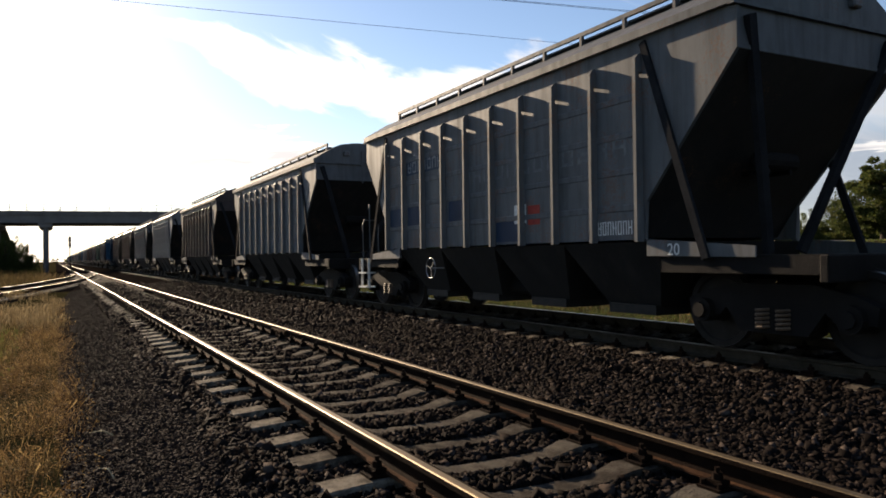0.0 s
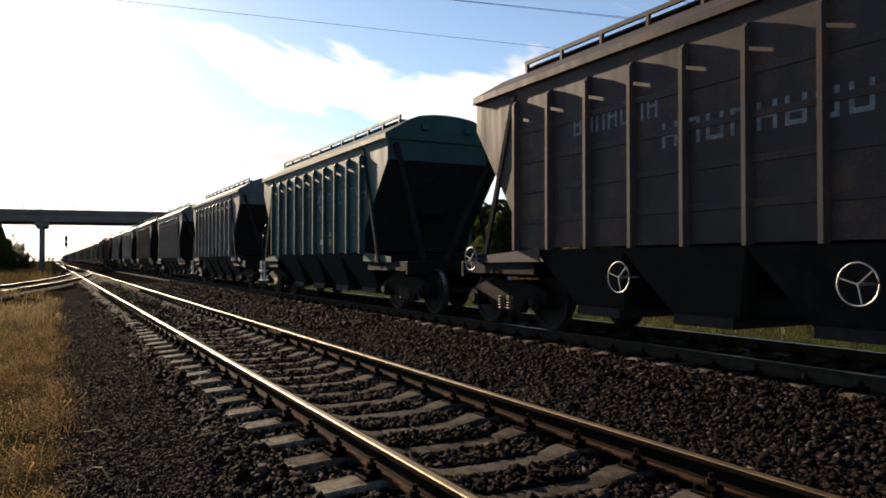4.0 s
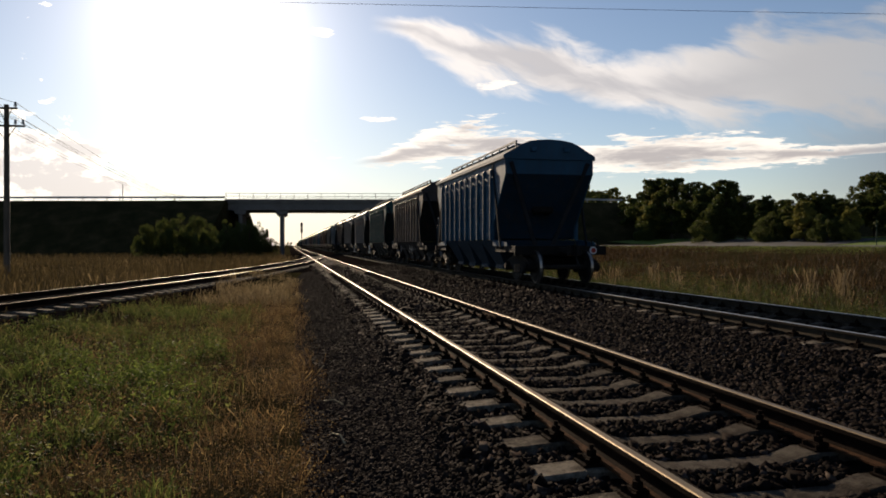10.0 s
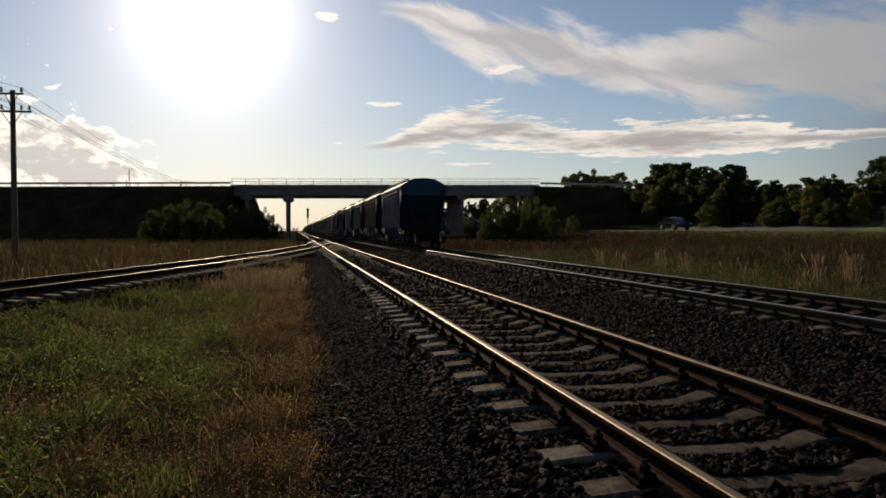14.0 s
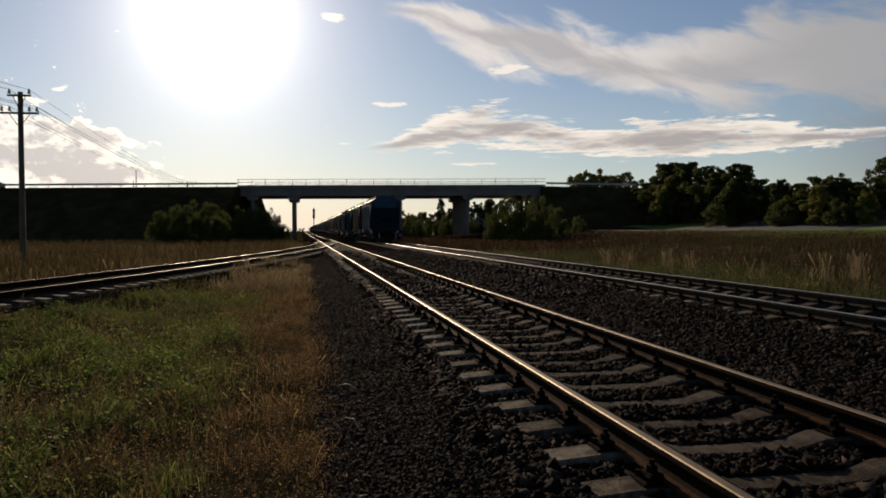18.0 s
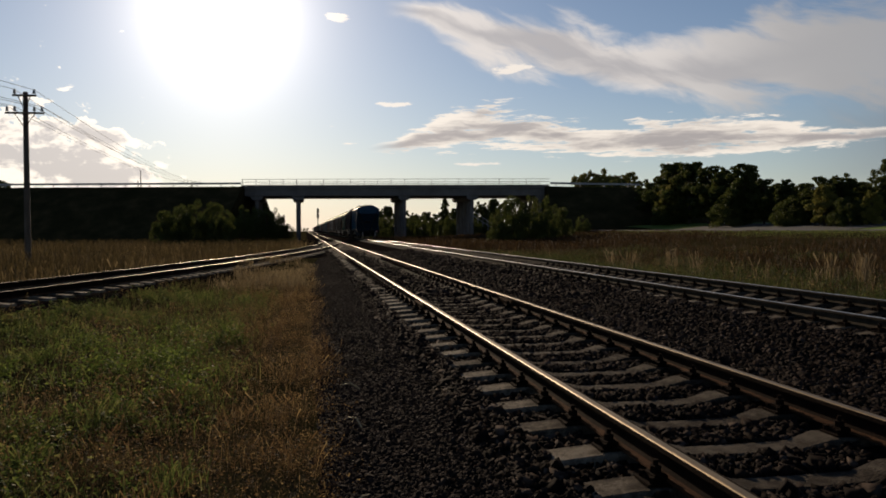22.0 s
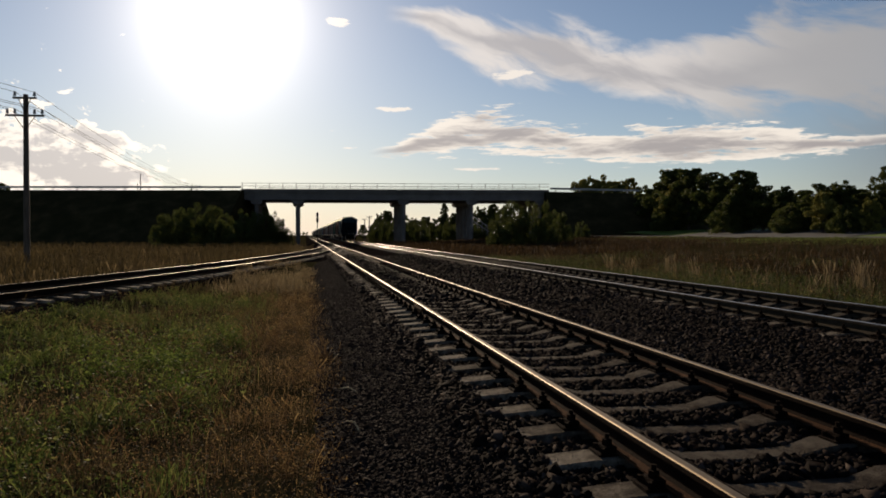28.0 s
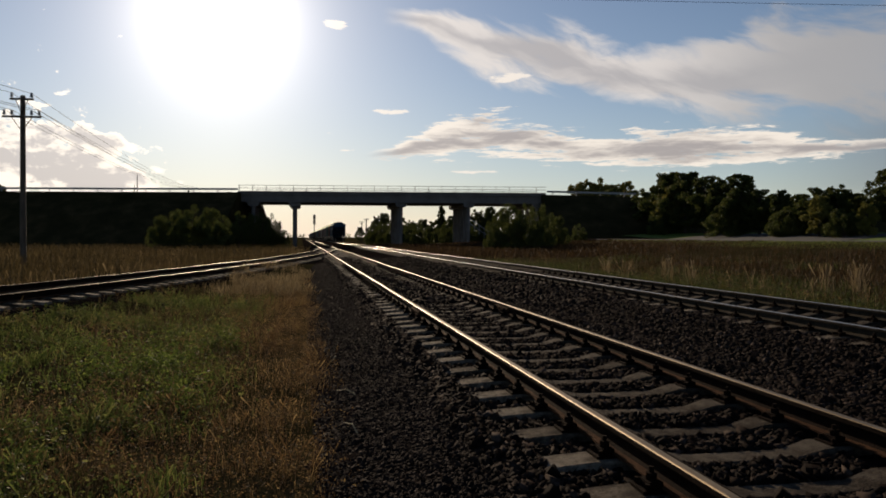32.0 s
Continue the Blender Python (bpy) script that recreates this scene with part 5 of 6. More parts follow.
def wagon_meshes(p):
    """All the meshes of a hopper wagon in one paint."""
    pt = PAINTS[p]
    M = {}
    bm = bm_new()
    prism(bm, [(-HALF_W, 3.86), (-HALF_W, EAVE + 0.03), (-0.92, 4.32), (-0.7, 4.41), (-0.35, 4.465), (0, 4.48), (0.35, 4.465), (0.7, 4.41), (0.92, 4.32), (HALF_W, EAVE + 0.03), (HALF_W, 3.86)],
          "y", -HALF_ROOF, HALF_ROOF + LONGER)
    M["roof"] = mesh_of(solid(bm), "roof", pt)
    # side sheet: straight between the ribs, cut back below towards both ends
    e, back, front = HALF_ROOF - 0.02, -3.66, 4.34
    outline = [(back, FLOOR), (front, FLOOR), (front + 0.03, 1.8), (e + LONGER, 3.38), (e + LONGER, 3.86), (-e, 3.86), (-e, 3.38), (back - 0.03, 1.8)]
    M["side_wall"] = mesh_of(solid(prism(bm_new(), outline, "x", -0.025, 0.025)), "side_wall", pt)
    M["rib"] = rib_mesh(pt)
    bm = bm_new()
    prism(bm, [(0, -0.055), (-0.014, -0.04), (-0.014, 0.025), (0, 0.045)], "y", RIBS[0], RIBS[-1])
    M["stiffener"] = mesh_of(solid(bm), "stiffener", pt)
    for key, foot, end in (("front_wall", front, e + LONGER), ("rear_wall", -back, e)):
        bm = bm_new()
        prism(bm, [(end - 0.03, 3.86), (end - 0.03, 3.38), (foot + 0.02, 1.8), (foot - 0.30, 1.36), (foot - 0.36, 1.38), (foot - 0.04, 1.85), (end - 0.09, 3.41), (end - 0.09, 3.86)], "x", -1.43, 1.43)
        M[key] = mesh_of(solid(bm), "end_wall", [pt, SHADED_PAINTS[p]])
        # the slope below the upper panel gets the paint with shade in it
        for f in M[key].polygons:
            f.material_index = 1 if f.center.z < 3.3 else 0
    bm = bm_new()
    prism(bm, [(-1.44, 3.43), (1.44, 3.43), (1.44, 3.385), (-1.44, 3.385)], "y", e - 0.06, e - 0.018)
    prism(bm, [(-1.53, 3.885), (1.53, 3.885), (1.53, 3.845), (-1.53, 3.845)], "y", e - 0.06, e + 0.03)
    M["end_beam"] = mesh_of(solid(bm), "end_beam", pt)
    bm = bm_new()
    bar(bm, (0, 0, 3.80), (0.02, 0.98, 1.08), 0.10, 0.05, (1, 0, 0))
    M["corner_brace"] = mesh_of(solid(bm), "corner_brace", BRACE)
    bm = bm_new()
    bar(bm, (-1.28, e + 0.03, 3.75), (-0.30, 4.55, 1.15), 0.12, 0.08, (0, 1, 0))
    M["end_brace"] = mesh_of(solid(bm), "end_brace", BRACE)
    bm = bm_new()
    bar(bm, (-1.30, e + LONGER - 0.07, 3.40), (-0.55, 5.15, 1.12), 0.11, 0.08, (0, 1, 0))
    M["front_brace"] = mesh_of(solid(bm), "front_brace", BRACE)
    bm = bm_new()
    lo, hi = [(-0.95, -0.5, 0.44), (0.95, -0.5, 0.44), (0.95, 0.5, 0.44), (-0.95, 0.5, 0.44)], [(-1.42, -0.98, 1.30), (1.42, -0.98, 1.30), (1.42, 0.98, 1.30), (-1.42, 0.98, 1.30)]
    a, b = [bm.verts.new(v) for v in lo], [bm.verts.new(v) for v in hi]
    for i in range(4):
        bm.faces.new((a[i], a[(i + 1) % 4], b[(i + 1) % 4], b[i]))
    bm.faces.new(a[::-1])
    bm.faces.new(b)
    box(bm, -1.0, 1.0, -0.46, 0.46, 0.33, 0.46)
    # the funnels' shade is in their colour too
    M["hopper"] = mesh_of(solid(bm), "hopper", SHADED_PAINTS[p])
    bm = bm_new()
    box(bm, -0.28, 0.28, -6.05, 6.05, 0.82, 1.12)
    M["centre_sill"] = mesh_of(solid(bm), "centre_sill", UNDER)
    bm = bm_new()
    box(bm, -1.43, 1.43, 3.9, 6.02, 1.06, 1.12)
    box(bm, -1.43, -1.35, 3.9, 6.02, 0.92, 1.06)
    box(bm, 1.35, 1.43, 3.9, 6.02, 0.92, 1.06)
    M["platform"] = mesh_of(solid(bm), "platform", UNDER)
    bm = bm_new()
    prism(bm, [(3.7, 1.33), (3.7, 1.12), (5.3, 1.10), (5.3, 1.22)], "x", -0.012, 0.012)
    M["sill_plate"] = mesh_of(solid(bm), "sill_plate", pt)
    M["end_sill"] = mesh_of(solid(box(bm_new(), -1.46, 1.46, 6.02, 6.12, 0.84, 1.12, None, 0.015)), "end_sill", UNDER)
    # roof walkway: bearers, edge rail, boards
    bm = bm_new()
    for x in (-0.98, -0.52):
        box(bm, x - 0.025, x + 0.025, -4.75, 4.75, 4.42, 4.48)
    for i in range(3):
        box(bm, -0.94 + i * 0.14, -0.83 + i * 0.14, -4.7, 4.7, 4.36, 4.385)
    M["walkway"] = mesh_of(solid(bm), "walkway", pt)
    bm = bm_new()
    bar(bm, (-0.98, 0, 4.20), (-0.98, 0, 4.43), 0.05)
    bar(bm, (-0.52, 0, 4.36), (-0.52, 0, 4.43), 0.05)
    bar(bm, (-0.98, 0, 4.345), (-0.52, 0, 4.345), 0.05)
    M["walkway_post"] = mesh_of(solid(bm), "walkway_post", pt)
    bm = bm_new()
    box(bm, -0.3, 0.75, -0.33, 0.33, 4.40, 4.53, None, 0.02)
    tube(bm, [(-0.32, -0.2, 4.47), (-0.42, 0, 4.52), (-0.32, 0.2, 4.47)], 0.02, 6)
    M["hatch"] = mesh_of(solid(bm), "hatch", pt)
    M["lug"] = mesh_of(solid(box(bm_new(), -0.09, 0.09, e, e + 0.10, 4.08, 4.22, None, 0.02)), "lug", pt)
    bm = bm_new()
    for x in (-0.28, 0.08):
        bar(bm, (x, e + 0.10, 3.3), (x, e + 0.10, 4.25), 0.025)
    for z in np.arange(3.4, 4.25, 0.27):
        bar(bm, (-0.28, e + 0.10, z), (0.08, e + 0.10, z), 0.022)
    for x in (-0.28, 0.08):
        bar(bm, (x, e - 0.05, 4.2), (x, e + 0.10, 4.2), 0.022)
    M["ladder"] = mesh_of(solid(bm), "ladder", pt)
    # steps and hand rails at the platform's corner
    bm = bm_new()
    for y in (5.5, 5.92):
        bar(bm, (-1.46, y, 0.42), (-1.46, y, 1.12), 0.05, 0.02)
    for z in (0.45, 0.78):
        box(bm, -1.55, -1.30, 5.48, 5.94, z - 0.015, z + 0.015)
    M["steps"] = mesh_of(solid(bm), "steps", WHITE if p in ("green", "grey") else UNDER)
    bm = bm_new()
    tube(bm, [(-1.40, 6.0, 1.1), (-1.40, 6.0, 1.95), (-1.36, 6.0, 2.05), (-1.05, 6.0, 2.05), (-1.0, 6.0, 1.95), (-1.0, 6.0, 1.1)], 0.018, 6)
    tube(bm, [(-1.44, 5.45, 1.1), (-1.44, 5.48, 2.3), (-1.40, 5.6, 2.4), (-1.40, 5.7, 2.3)], 0.016, 6)
    M["hand_rail"] = mesh_of(solid(bm), "hand_rail", pt)
    return M


def rib_mesh(pt):
    """A pressed upright on the side sheet; outwards is -x."""
    bm = bm_new()
    whole = [(0.0, -0.045), (-0.095, -0.028), (-0.095, 0.028), (0.0, 0.045)]
    prism(bm, whole, "z", FLOOR - 0.03, 3.365)
    # a drain slot between rib and sheet, through which the low sun falls
    prism(bm, [(-0.036, -0.037), (-0.095, -0.028), (-0.095, 0.028), (-0.036, 0.037)], "z", 3.365, 3.435)
    prism(bm, whole, "z", 3.435, 3.60)
    prism(bm, [(0.0, 3.60), (-0.095, 3.60), (-0.05, 3.66), (0.0, 3.68)], "y", -0.028, 0.028)
    return mesh_of(solid(bm), "rib", pt)


def common_meshes():
    C = {}
    # wheelset: two wheels with flange, tread and hub on an axle
    bm = bm_new()
    tube(bm, [(-1.1, 0, 0), (1.1, 0, 0)], 0.075, 10)
    prof = [(0.00, 0.09), (0.0, 0.14), (0.035, 0.16), (0.045, 0.38), (0.02, 0.40), (0.02, 0.47), (0.10, 0.475), (0.115, 0.50), (0.135, 0.50), (0.145, 0.46), (0.145, 0.40), (0.09, 0.38), (0.08, 0.16), (0.14, 0.14), (0.14, 0.09)]
    for s in (-1, 1):
        rings = []
        for k in range(28):
            a = 2 * math.pi * k / 28
            rings.append([bm.verts.new((s * (0.865 - u), r * math.cos(a), r * math.sin(a))) for u, r in prof])
        for k in range(28):
            q, w = rings[k], rings[(k + 1) % 28]
            for i in range(len(prof) - 1):
                fc = bm.faces.new((q[i], q[i + 1], w[i + 1], w[i]))
                fc.material_index = 1 if i == 5 else 0
    C["wheelset"] = mesh_of(solid(bm), "wheelset", WHEEL)
    C["wheelset"].materials.append(STEEL)
    # cast side frame of a bogie
    bm = bm_new()
    prism(bm, [(-1.18, 0.60), (-1.15, 0.42), (-0.72, 0.42), (-0.62, 0.52), (-0.42, 0.26), (0.42, 0.26), (0.62, 0.52), (0.72, 0.42), (1.15, 0.42), (1.18, 0.60), (0.95, 0.70), (0.5, 0.80), (-0.5, 0.80), (-0.95, 0.70)], "x", -0.07, 0.07)
    for y in (-0.925, 0.925):
        tube(bm, [(-0.16, y, 0.475), (0.14, y, 0.475)], 0.145, 12)
        tube(bm, [(-0.20, y, 0.475), (-0.15, y, 0.475)], 0.09, 8)
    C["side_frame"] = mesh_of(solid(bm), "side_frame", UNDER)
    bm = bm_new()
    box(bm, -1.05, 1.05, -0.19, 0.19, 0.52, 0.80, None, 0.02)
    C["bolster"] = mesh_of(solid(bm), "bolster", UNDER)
    bm = bm_new()
    for dy in (-0.13, 0.13):
        pts = [(0.09 * math.cos(k * 0.7), dy + 0.09 * math.sin(k * 0.7), 0.30 + k * 0.0053) for k in range(46)]
        tube(bm, pts, 0.018, 5)
    C["spring_set"] = mesh_of(solid(bm), "spring_set", SPRING)
    bm = bm_new()
    box(bm, -0.09, 0.09, 6.08, 7.02, 0.90, 1.08, None, 0.02)
    prism(bm, [(-0.16, 7.0), (0.16, 7.0), (0.2, 7.12), (0.16, 7.27), (0.05, 7.16), (-0.06, 7.26), (-0.2, 7.22)], "z", 0.84, 1.14)
    C["coupler"] = mesh_of(solid(bm), "coupler", UNDER)
    bm = bm_new()
    pts = [(0, 0.20 * math.cos(a), 0.20 * math.sin(a)) for a in np.linspace(0, 2 * math.pi, 25)]
    tube(bm, pts, 0.009, 6, False)
    for a in (0.3, 2.4, 4.5):
        bar(bm, (0, 0, 0), (0, 0.20 * math.cos(a), 0.20 * math.sin(a)), 0.012)
    bar(bm, (0, 0, 0), (0.35, 0, 0), 0.03)
    C["hand_wheel"] = mesh_of(solid(bm), "hand_wheel", GALV)
    bm = bm_new()
    tube(bm, [(0, -0.5, 0.62), (0, 0.5, 0.62)], 0.17, 12)
    tube(bm, [(0.2, -1.6, 0.55), (0.2, 1.6, 0.55)], 0.02, 6)
    C["brake_cylinder"] = mesh_of(solid(bm), "brake_cylinder", UNDER)
    bm = bm_new()
    tube(bm, [(-0.12, 6.95, 0.86), (-0.14, 7.1, 0.6), (-0.1, 7.25, 0.52), (-0.05, 7.3, 0.6)], 0.028, 6)
    C["brake_hose"] = mesh_of(solid(bm), "brake_hose", BLACK)
    bm = bm_new()
    tube(bm, [(-0.36, -4.42, 2.28), (-0.32, -4.42, 2.28), (0.32, -4.42, 2.28), (0.36, -4.42, 2.28)], [0.06, 0.12, 0.12, 0.06], 12)
    for tx in (-0.2, 0.2):
        box(bm, tx - 0.02, tx + 0.02, -4.5, -4.1, 2.12, 2.18)
    C["air_tank"] = mesh_of(solid(bm), "air_tank", UNDER)
    return C


WHEEL = material("wheel_steel", [(0.3, (0.0078, 0.00715, 0.0065)), (0.7, (0.026, 0.0221, 0.0195))], 4, 30, (0.6, 0.85))
SPRING = material("spring_steel", [(0.3, (0.05, 0.035, 0.025)), (0.7, (0.14, 0.1, 0.07))], 6, 40, (0.5, 0.8))
RED = material("red_paint", [(0.3, (0.22, 0.025, 0.018)), (0.7, (0.34, 0.045, 0.03))], 6, 40, (0.5, 0.7))
ORANGE = material("orange_paint", [(0.3, (0.28, 0.055, 0.022)), (0.7, (0.40, 0.09, 0.035))], 6, 40, (0.6, 0.8))
YELLOW = material("yellow_paint", [(0.3, (0.22, 0.20, 0.06)), (0.7, (0.36, 0.33, 0.12))], 6, 40, (0.6, 0.8))
DIM = material("worn_lettering", [(0.36, (0.075, 0.084, 0.094)), (0.66, (0.15, 0.16, 0.168))], 9, 50, (0.6, 0.8))
FADED = material("faded_lettering", [(0.36, (0.085, 0.10, 0.115)), (0.66, (0.26, 0.27, 0.28))], 9, 50, (0.6, 0.8))
WAGON = {p: wagon_meshes(p) for p in PAINTS}
COMMON = common_meshes()
FLIP = pose(0, 0, 0, 0, 0, 180)


def wagon(paint_name, near, label):
    """A four-axle hopper wagon; its origin is on the rail head below its middle."""
    M, C = WAGON[paint_name], COMMON
    w = thing("hopper_wagon", label, "wagon", group="wagons of the freight train")
    part("roof", M["roof"], None, w)
    for s, turn in ((-1, pose(0, 0, 0)), (1, FLIP)):
        side = part("side_wall", M["side_wall"], None, w, at=pose(s * 1.435, 0, 0))
        if s > 0:
            side.scale = (-1, 1, 1)
        for y in RIBS:
            part("rib", M["rib"], None, side, at=pose(-0.025, y, 0))
        for z in (1.75, 2.22, 2.69, 3.16):
            part("stiffener", M["stiffener"], None, side, at=pose(-0.022, 0, z))
        part("end_wall", M["front_wall" if s < 0 else "rear_wall"], None, w, at=turn)
        part("platform", M["platform"], None, w, at=turn)
        part("end_sill", M["end_sill"], None, w, at=turn)
        ahead = turn @ pose(0, LONGER if s < 0 else 0, 0)
        part("end_beam", M["end_beam"], None, w, at=ahead)
        for mir in (-1, 1):
            part("corner_brace", M["corner_brace"], None, w, at=turn @ pose(mir * 1.47, 4.36 if s < 0 else 3.68, 0))
        brace = M["front_brace" if s < 0 else "end_brace"]
        part("end_brace", brace, None, w, at=turn)
        ob = part("end_brace", brace, None, w, at=turn)
        ob.scale = (-1, 1, 1)
        part("sill_plate", M["sill_plate"], None, w, at=pose(-1.46, 0, 0) if s < 0 else FLIP @ pose(1.46, 0, 0))
        part("coupler", C["coupler"], None, w, at=turn)
        if near:
            part("sill_plate", M["sill_plate"], None, w, at=pose(1.46, 0, 0) if s < 0 else FLIP @ pose(-1.46, 0, 0))
            if near == "wheel":
                part("ladder", M["ladder"], None, w, at=ahead)
            for x in (-0.55, 0.55):
                part("lug", M["lug"], None, w, at=ahead @ pose(x, 0, 0))
            if s < 0 and near != "wheel":
                part("steps", M["steps"], None, w)
                part("hand_rail", M["hand_rail"], None, w)
            part("brake_hose", C["brake_hose"], None, w, at=turn)
        bogie = part("bogie", C["bolster"], None, w, at=pose(0, -s * 5.2, 0))
        for x in (-1.02, 1.02):
            part("side_frame", C["side_frame"], None, bogie, at=pose(x, 0, 0) if x < 0 else pose(x, 0, 0) @ FLIP)
            if near:
                part("spring_set", C["spring_set"], None, bogie, at=pose(x + (-0.03 if x < 0 else 0.03), 0, 0))
        for y in (-0.925, 0.925):
            ws = part("wheelset", C["wheelset"], None, bogie, at=pose(0, y, 0.475))
            if near:
                SPINNING.append((ws, y))
    part("centre_sill", M["centre_sill"], None, w)
    for y in (-2.9, -0.97, 0.97, 2.9):
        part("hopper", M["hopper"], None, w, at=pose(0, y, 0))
    walk_way = part("walkway", M["walkway"], None, w)
    for i in range(11):
        part("post", M["walkway_post"], None, walk_way, at=pose(0, -4.7 + i * 0.94, 0))
    if near:
        for y in (-3.6, -1.2, 1.2, 3.6):
            part("hatch", M["hatch"], None, w, at=pose(0, y, 0))
        part("air_tank", C["air_tank"], None, w)
        part("brake_cylinder", C["brake_cylinder"], None, w, at=pose(-0.7, 0.0, 0))
    return w


def plate(w, name, y0, y1, z0, z1, mat, label="", out=0.0):
    """A painted mark on the side sheet that faces the camera's track."""
    x = -1.464 - out
    part(name, box(bm_new(), x, x + 0.004, y0, y1, z0, z1), mat, w, label)


def strokes(w, y0, y1, z0, z1, n, mat=FADED, seed=0):
    """Unreadable letters as plain bars; y runs against the reading direction."""
    rnd = random.Random(seed + n)
    step = (y1 - y0) / n
    t = min(0.16 * step, 0.05)
    for i in range(n):
        a, b = y0 + i * step + step * 0.14, y0 + (i + 1) * step - step * 0.14
        bm = bm_new()
        x = -1.464
        if rnd.random() < 0.8:
            box(bm, x, x + 0.004, a, a + t, z0, z1)
        box(bm, x, x + 0.004, b - t, b, z0, z1)
        for z in rnd.sample([z0, (z0 + z1 - t) / 2, z1 - t], rnd.choice((1, 1, 2))):
            box(bm, x - 0.001, x + 0.003, a, b, z, z + t)
        part("lettering", bm, mat, w)



FLEET = ["blue", "dark", "green", "grey", "grey", "dark", "pale", "grey", "brown", "dark", "blue", "grey", "green", "grey", "dark", "brown", "grey", "pale"]
LABELS = {"blue": "blue covered hopper wagon with ribbed sides", "dark": "dark brownish-grey covered hopper wagon, grimy",
          "green": "faded green covered hopper wagon with a white company mark", "grey": "weathered grey covered hopper wagon with faded lettering",
          "pale": "pale grey covered hopper wagon", "brown": "rusty brown covered hopper wagon"}
train = []
for i in range(40):
    p = FLEET[i % len(FLEET)]
    if i < 7:
        w = wagon(p, "tail" if i == 0 else "wheel" if i in (1, 4) else "steps", LABELS[p])
    else:
        w = wagon(p, False, LABELS[p])
    train.append(w)
    MOVING.append((w, i))



# ---- marks on the wagons ----
REPAINT = paint("blue_repaint", (0.008, 0.026, 0.060), wear=0.35)
for w in (train[3],):
    for y0, y1, z0, z1 in ((1.70, 3.35, 2.84, 3.14), (-0.92, -0.16, 1.37, 1.71), (3.48, 4.20, 1.80, 2.18), (2.60, 3.30, 1.80, 2.18), (0.85, 1.50, 1.80, 2.18)):
        plate(w, "repainted_patch", y0, y1, z0, z1, REPAINT, "dark blue repainted patch", -0.002)
    strokes(w, 1.75, 3.30, 2.88, 3.10, 7)
    strokes(w, -3.4, 1.0, 2.42, 2.68, 12, DIM)
    strokes(w, -3.45, -2.75, 1.40, 1.58, 7, WHITE)
    plate(w, "poster", -1.05, -0.72, 1.65, 1.95, WHITE, "faded white and red poster")
    plate(w, "poster", -1.42, -1.1, 1.62, 1.92, RED, "faded white and red poster")
    cu = bpy.data.curves.new("load_mark", "FONT")
    cu.body, cu.size, cu.extrude = "20", 0.20, 0.002
    cu.materials.append(WHITE)
    mark = new("load_mark", cu)
    mark.parent = w
    mark.matrix_basis = pose(-1.476, -4.05, 1.13, 90, 0, -90)
def diamond(w, name, y, z, r, mat, label, out=0.0):
    bm = bm_new()
    prism(bm, [(y + r * 0.85, z), (y, z + r), (y - r * 0.85, z), (y, z - r)], "x", -1.468 - out, -1.464)
    return part(name, solid(bm), mat, w, label)


w = train[2]
strokes(w, 0.0, 1.5, 2.95, 3.2, 7)
strokes(w, -3.9, -1.05, 2.58, 2.94, 7, FADED, 3)
diamond(w, "company_mark", -0.55, 2.75, 0.34, FADED, "pale diamond-shaped mark")
diamond(w, "mark_centre", -0.55, 2.75, 0.15, PAINTS["green"], "", 0.004)
plate(w, "notice", -0.85, -0.52, 1.56, 1.76, WHITE, "white notice plate")
diamond(w, "hazard_diamond", -1.32, 1.70, 0.21, YELLOW, "yellow hazard diamond")
plate(w, "hazard_plate", -1.84, -1.52, 1.54, 1.84, ORANGE, "orange hazard plate")
for dz in (1.60, 1.72):
    plate(w, "lettering", -1.80, -1.56, dz, dz + 0.06, UNDER, "", 0.006)
w = train[0]
strokes(w, 0.85, 2.4, 2.9, 3.15, 7)
strokes(w, -1.85, -0.15, 2.50, 2.85, 7)
diamond(w, "company_mark", 0.3, 2.68, 0.32, FADED, "pale diamond-shaped mark")
diamond(w, "mark_centre", 0.3, 2.68, 0.14, PAINTS["blue"], "", 0.004)
diamond(w, "hazard_diamond", -1.60, 1.60, 0.17, YELLOW, "small yellow and white hazard diamond")
plate(w, "diamond_half", -1.58, -1.48, 1.55, 1.66, WHITE, "", 0.006)
plate(w, "hazard_plate", -0.96, -0.92, 1.5, 1.66, RED, "narrow red plate")
strokes(w, -3.5, -2.8, 1.42, 1.56, 7)
for k in range(3):
    plate(w, "lettering", -2.6, -2.1, 3.20 - k * 0.09, 3.25 - k * 0.09, FADED)
    plate(w, "lettering", -2.6, -2.0, 2.35 - k * 0.1, 2.39 - k * 0.1, FADED)
w = train[1]
strokes(w, 1.2, 2.9, 2.9, 3.2, 7)
strokes(w, -1.5, 1.2, 2.5, 2.8, 8)
bm = bm_new()
tube(bm, [(1.02, -6.12, 0.98), (1.02, -6.17, 0.98)], 0.11, 20)
disc = part("tail_disc", solid(bm), WHITE, train[0], "red tail disc with a white rim")
bm = bm_new()
tube(bm, [(1.02, -6.17, 0.98), (1.02, -6.18, 0.98)], 0.078, 20)
part("disc_face", solid(bm), RED, disc)
for w in train[:7]:
    bm = bm_new()
    tube(bm, [(1.0, -6.06, 1.1), (1.0, -6.06, 1.28), (1.1, -6.06, 1.36), (1.2, -6.06, 1.28), (1.2, -6.06, 1.1)], 0.02, 6)
    part("uncoupling_lever", solid(bm), UNDER, w)


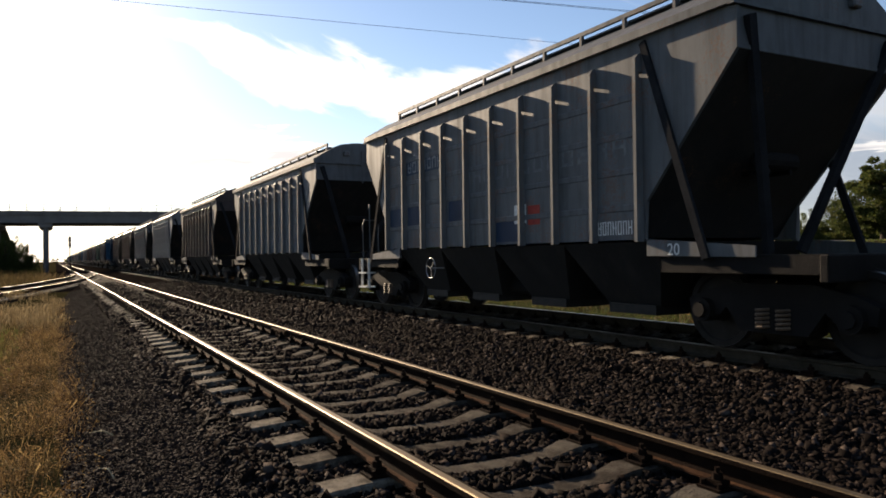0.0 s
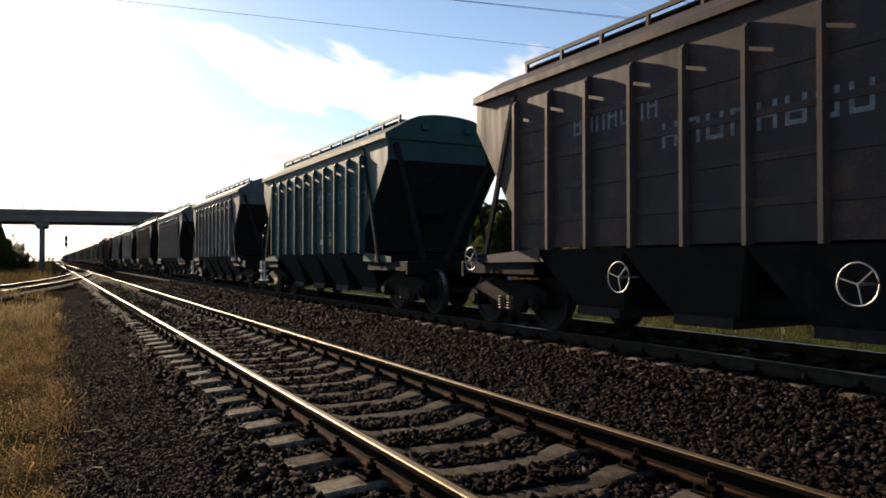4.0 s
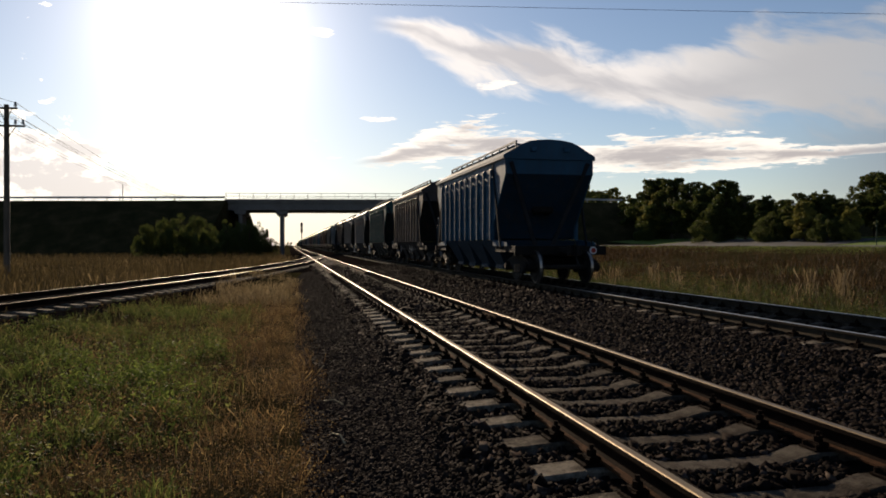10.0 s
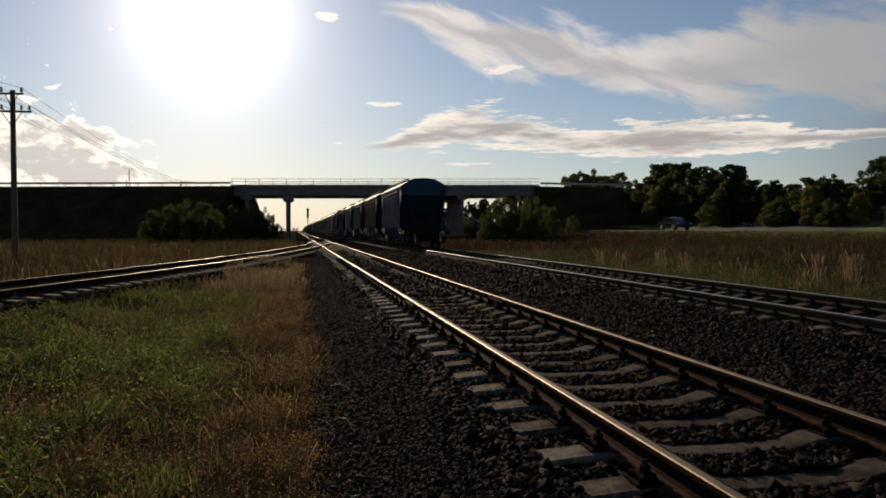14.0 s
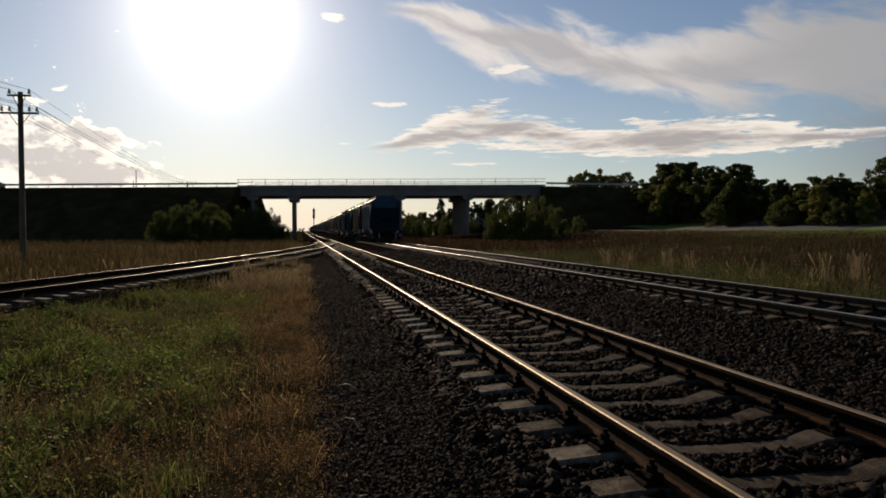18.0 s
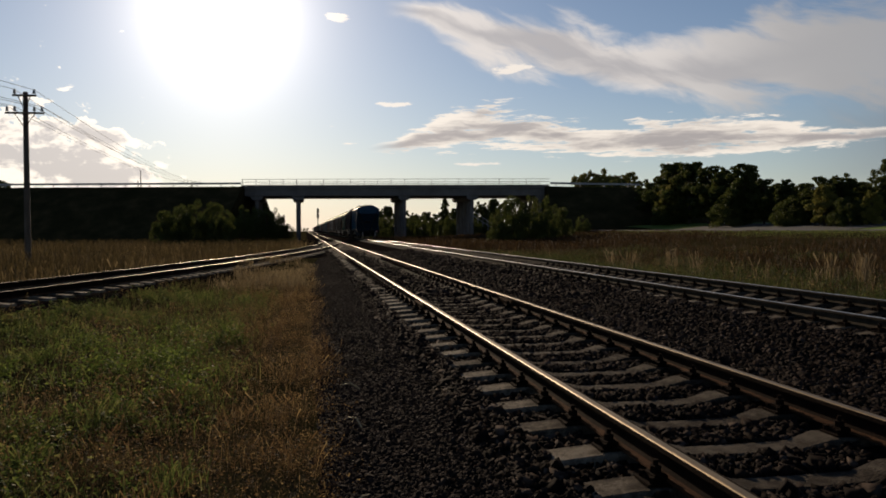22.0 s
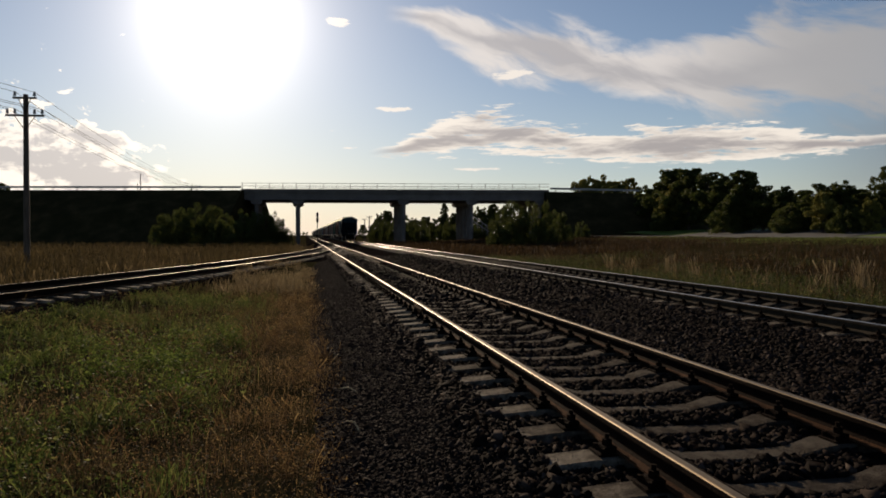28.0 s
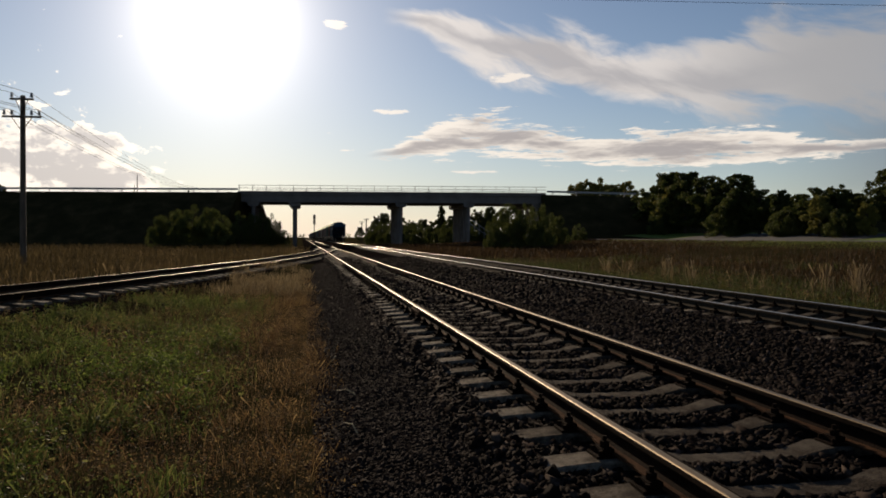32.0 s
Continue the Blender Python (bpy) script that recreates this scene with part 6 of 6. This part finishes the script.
for y in (1.9, -1.3, -2.05):
    part("hand_wheel", COMMON["hand_wheel"], None, train[1], "pale thin-rimmed hand wheel", at=pose(-1.5, y, 0.92))
part("hand_wheel", COMMON["hand_wheel"], None, train[1], "pale thin-rimmed hand brake wheel", at=pose(-1.5, 5.7, 1.17))
part("hand_wheel", COMMON["hand_wheel"], None, train[3], "pale thin-rimmed hand wheel", at=pose(-1.5, 2.2, 0.92))


# ---- cars on the road ----
def car_paint(name, col):
    m = material(name, [(0.3, tuple(c * 0.9 for c in col)), (0.7, col)], 2, 50, (0.10, 0.14), 0.0, 0.0, spec=0.35)
    m.node_tree.nodes["Principled BSDF"].inputs["Coat Weight"].default_value = 0.0
    return m


SILVER, DARK = car_paint("silver_paint", (0.045, 0.055, 0.068)), car_paint("dark_car_paint", (0.02, 0.025, 0.035))
GLASS = material("car_glass", [(0.3, (0.01, 0.012, 0.014)), (0.7, (0.02, 0.022, 0.025))], 2, 40, (0.05, 0.1), 0, 0, spec=0.6)
LAMP_RED = material("tail_lamp", [(0.3, (0.3, 0.01, 0.01)), (0.7, (0.4, 0.02, 0.02))], 2, 40, (0.2, 0.3), 0, 0, spec=0.5)
LAMP_CLEAR = material("head_lamp", [(0.3, (0.22, 0.23, 0.24)), (0.7, (0.3, 0.31, 0.32))], 2, 40, (0.1, 0.2), 0, 0, spec=0.6)


def car(body, roof, glass, mat, length, half, label):
    """A car that faces +y: side outlines of body, cabin and glass."""
    c = thing("car", label, "car")
    for name, outline, hw, m, inset in (("body", body, half, mat, 0.10), ("roof", roof, half - 0.12, mat, 0.16)):
        bm = bm_new()
        prism(bm, outline, "x", -hw, hw)
        solid(bm)
        bmesh.ops.bevel(bm, geom=[e for e in bm.edges], offset=0.05, segments=2, affect="EDGES", clamp_overlap=True)
        part(name, bm, m, c)
    for s in (-1, 1):
        for g in glass:
            bm = bm_new()
            prism(bm, g, "x", s * (half - 0.125), s * (half - 0.105))
            part("side_window", solid(bm), GLASS, c)
    for y in (length * 0.29, -length * 0.29):
        for s in (-1, 1):
            bm = bm_new()
            tube(bm, [(s * (half - 0.22), 0, 0), (s * (half + 0.01), 0, 0)], 0.335, 20)
            wheel = part("wheel", solid(bm), BLACK, c, at=pose(0, y, 0.335))
            bm = bm_new()
            tube(bm, [(s * (half + 0.01), 0, 0), (s * (half + 0.02), 0, 0)], 0.21, 14)
            part("rim", solid(bm), SPRING, wheel)
    f = length / 2
    for s in (-1, 1):
        part("head_lamp", solid(box(bm_new(), s * half * 0.85 - 0.16, s * half * 0.85 + 0.16, f - 0.22, f - 0.02, 0.68, 0.80, None, 0.02)), LAMP_CLEAR, c)
        part("tail_lamp", solid(box(bm_new(), s * half * 0.88 - 0.09, s * half * 0.88 + 0.09, -f - 0.003, -f + 0.10, 0.84, 1.02, None, 0.02)), LAMP_RED, c)
    return c


suv = car([(-2.32, 0.35), (-2.36, 0.95), (-2.3, 1.08), (0.95, 1.08), (2.1, 0.98), (2.33, 0.75), (2.35, 0.36)],
          [(-2.28, 1.06), (-2.02, 1.42), (-1.70, 1.62), (-1.0, 1.68), (0.0, 1.66), (0.42, 1.56), (1.22, 1.04)],
          [[(-1.98, 1.12), (-1.66, 1.50), (-0.75, 1.58), (-0.75, 1.12)], [(-0.68, 1.12), (-0.68, 1.58), (0.24, 1.52), (0.98, 1.12)]], SILVER, 4.7, 0.93, "silver sport utility vehicle driving along the road")
for s in (-1, 1):
    bm = bm_new()
    tube(bm, [(s * 0.62, -1.5, 1.69), (s * 0.62, -1.4, 1.75), (s * 0.62, 0.0, 1.75), (s * 0.62, 0.1, 1.69)], 0.02, 6)
    part("roof_rail", solid(bm), GALV, suv)
sedan = car([(-2.25, 0.32), (-2.28, 0.85), (-2.2, 0.98), (-1.5, 1.0), (0.9, 0.96), (2.05, 0.82), (2.25, 0.6), (2.26, 0.32)],
            [(-1.75, 0.97), (-1.05, 1.38), (-0.6, 1.44), (0.05, 1.43), (0.35, 1.36), (1.15, 0.94)],
            [[(-1.4, 1.0), (-0.95, 1.33), (-0.35, 1.36), (-0.35, 1.0)], [(-0.28, 1.0), (-0.28, 1.36), (0.2, 1.32), (0.85, 0.98)]], DARK, 4.5, 0.88, "dark saloon car driving along the road")


def road_run(t, t_ref, y_ref, speed):
    """Where a car is on the road, from the time at which it passes y_ref on the straight, heading to -y."""
    s = speed * (t_ref - t)
    y = y_ref
    if s <= 0:
        return pose(41.4, y_ref - (-s), ROAD_Z + 0.04, 0, 0, 180)
    while s > 0:
        d = road_x(y + 0.5) - road_x(y - 0.5)
        y += 0.25 / math.hypot(1, d)
        s -= 0.25
    d = road_x(y + 1) - road_x(y - 1)
    return pose(road_x(y) - 1.6, y, road_z(y) + 0.04, 0, 0, 180 - math.degrees(math.atan(d / 2)))


# ---- posts and signs by the road ----
GREEN_POST = material("green_post_paint", [(0.3, (0.012, 0.03, 0.018)), (0.7, (0.03, 0.06, 0.035))], 5, 40, (0.5, 0.7))
def post(az, d, h, label, cat, name, colours, sign=None):
    x, y = by_angle(az, d)
    p = thing(name, label, cat, at=pose(x, y, ground_z(x, y), 0, 0, -az))
    n = len(colours)
    for i, m in enumerate(colours):
        bm = bm_new()
        tube(bm, [(0, 0, h * i / n - (0.2 if i == 0 else 0)), (0, 0, h * (i + 1) / n)], 0.038, 10)
        part("shaft", solid(bm), m, p)
    if sign == "diamond":
        bm = bm_new()
        prism(bm, [(-0.32, h), (0, h - 0.32), (0.32, h), (0, h + 0.32)], "y", -0.09, -0.06)
        part("sign_plate", solid(bm), UNDER, p, "square sign plate on its corner")
    elif sign == "flag":
        part("marker", solid(box(bm_new(), -0.12, 0.12, -0.1, -0.06, h - 0.5, h + 0.05)), RED, p, "red and white marker board")
        part("marker", solid(box(bm_new(), -0.12, 0.02, -0.115, -0.103, h - 0.4, h - 0.1)), WHITE, p)
    return p


post(51.6, 72, 3.1, "grey steel sign post with a dark square plate", "road sign", "road_sign", [GALV], "diamond")
post(46.5, 82, 2.8, "slim post with a red and white marker", "marker post", "marker_post", [GALV], "flag")
post(42.5, 68, 2.2, "slim dark green post on the lawn", "marker post", "marker_post", [GREEN_POST])
post(43.9, 56, 1.2, "short orange and white marker post", "marker post", "marker_post", [ORANGE, WHITE])

def travel(t):
    """How far the train has come."""
    return SPEED * t + float(np.mean(np.interp([t - 0.6, t, t + 0.6], [a for a, b in SLACK], [b for a, b in SLACK])))


def motions():
    times = [0, 0.5, 1, 1.5, 2, 2.5, 3, 4, 5, 6, 7, 8, 9, 10, 11, 12, 13, 14, 16, 18, 20, 22, 24, 25, 26, 27, 28, 29, 30, 31, 32]
    for w, i in MOVING:
        walk(w, [(t, pose(MAIN_X, TAIL_Y + i * PITCH + travel(t), MAIN_Z)) for t in times])
    runs = [0, 2, 4, 5, 6, 7, 7.5, 8, 8.5, 9, 9.5, 10, 11, 11.5, 12, 12.5, 13, 13.5, 14, 15, 16, 20, 24, 28, 32]
    walk(suv, [(t, road_run(t, 9.0, 62.2, 22.5)) for t in runs])
    walk(sedan, [(t, road_run(t, 14.5, 62.9, 24.0)) for t in runs])
    steps = [k * 0.1 for k in range(321)]
    turn = math.degrees(1 / 0.475)
    for ws, y in SPINNING:
        walk(ws, [(t, pose(0, y, 0.475, -turn * travel(t), 0, 0)) for t in steps])


motions()
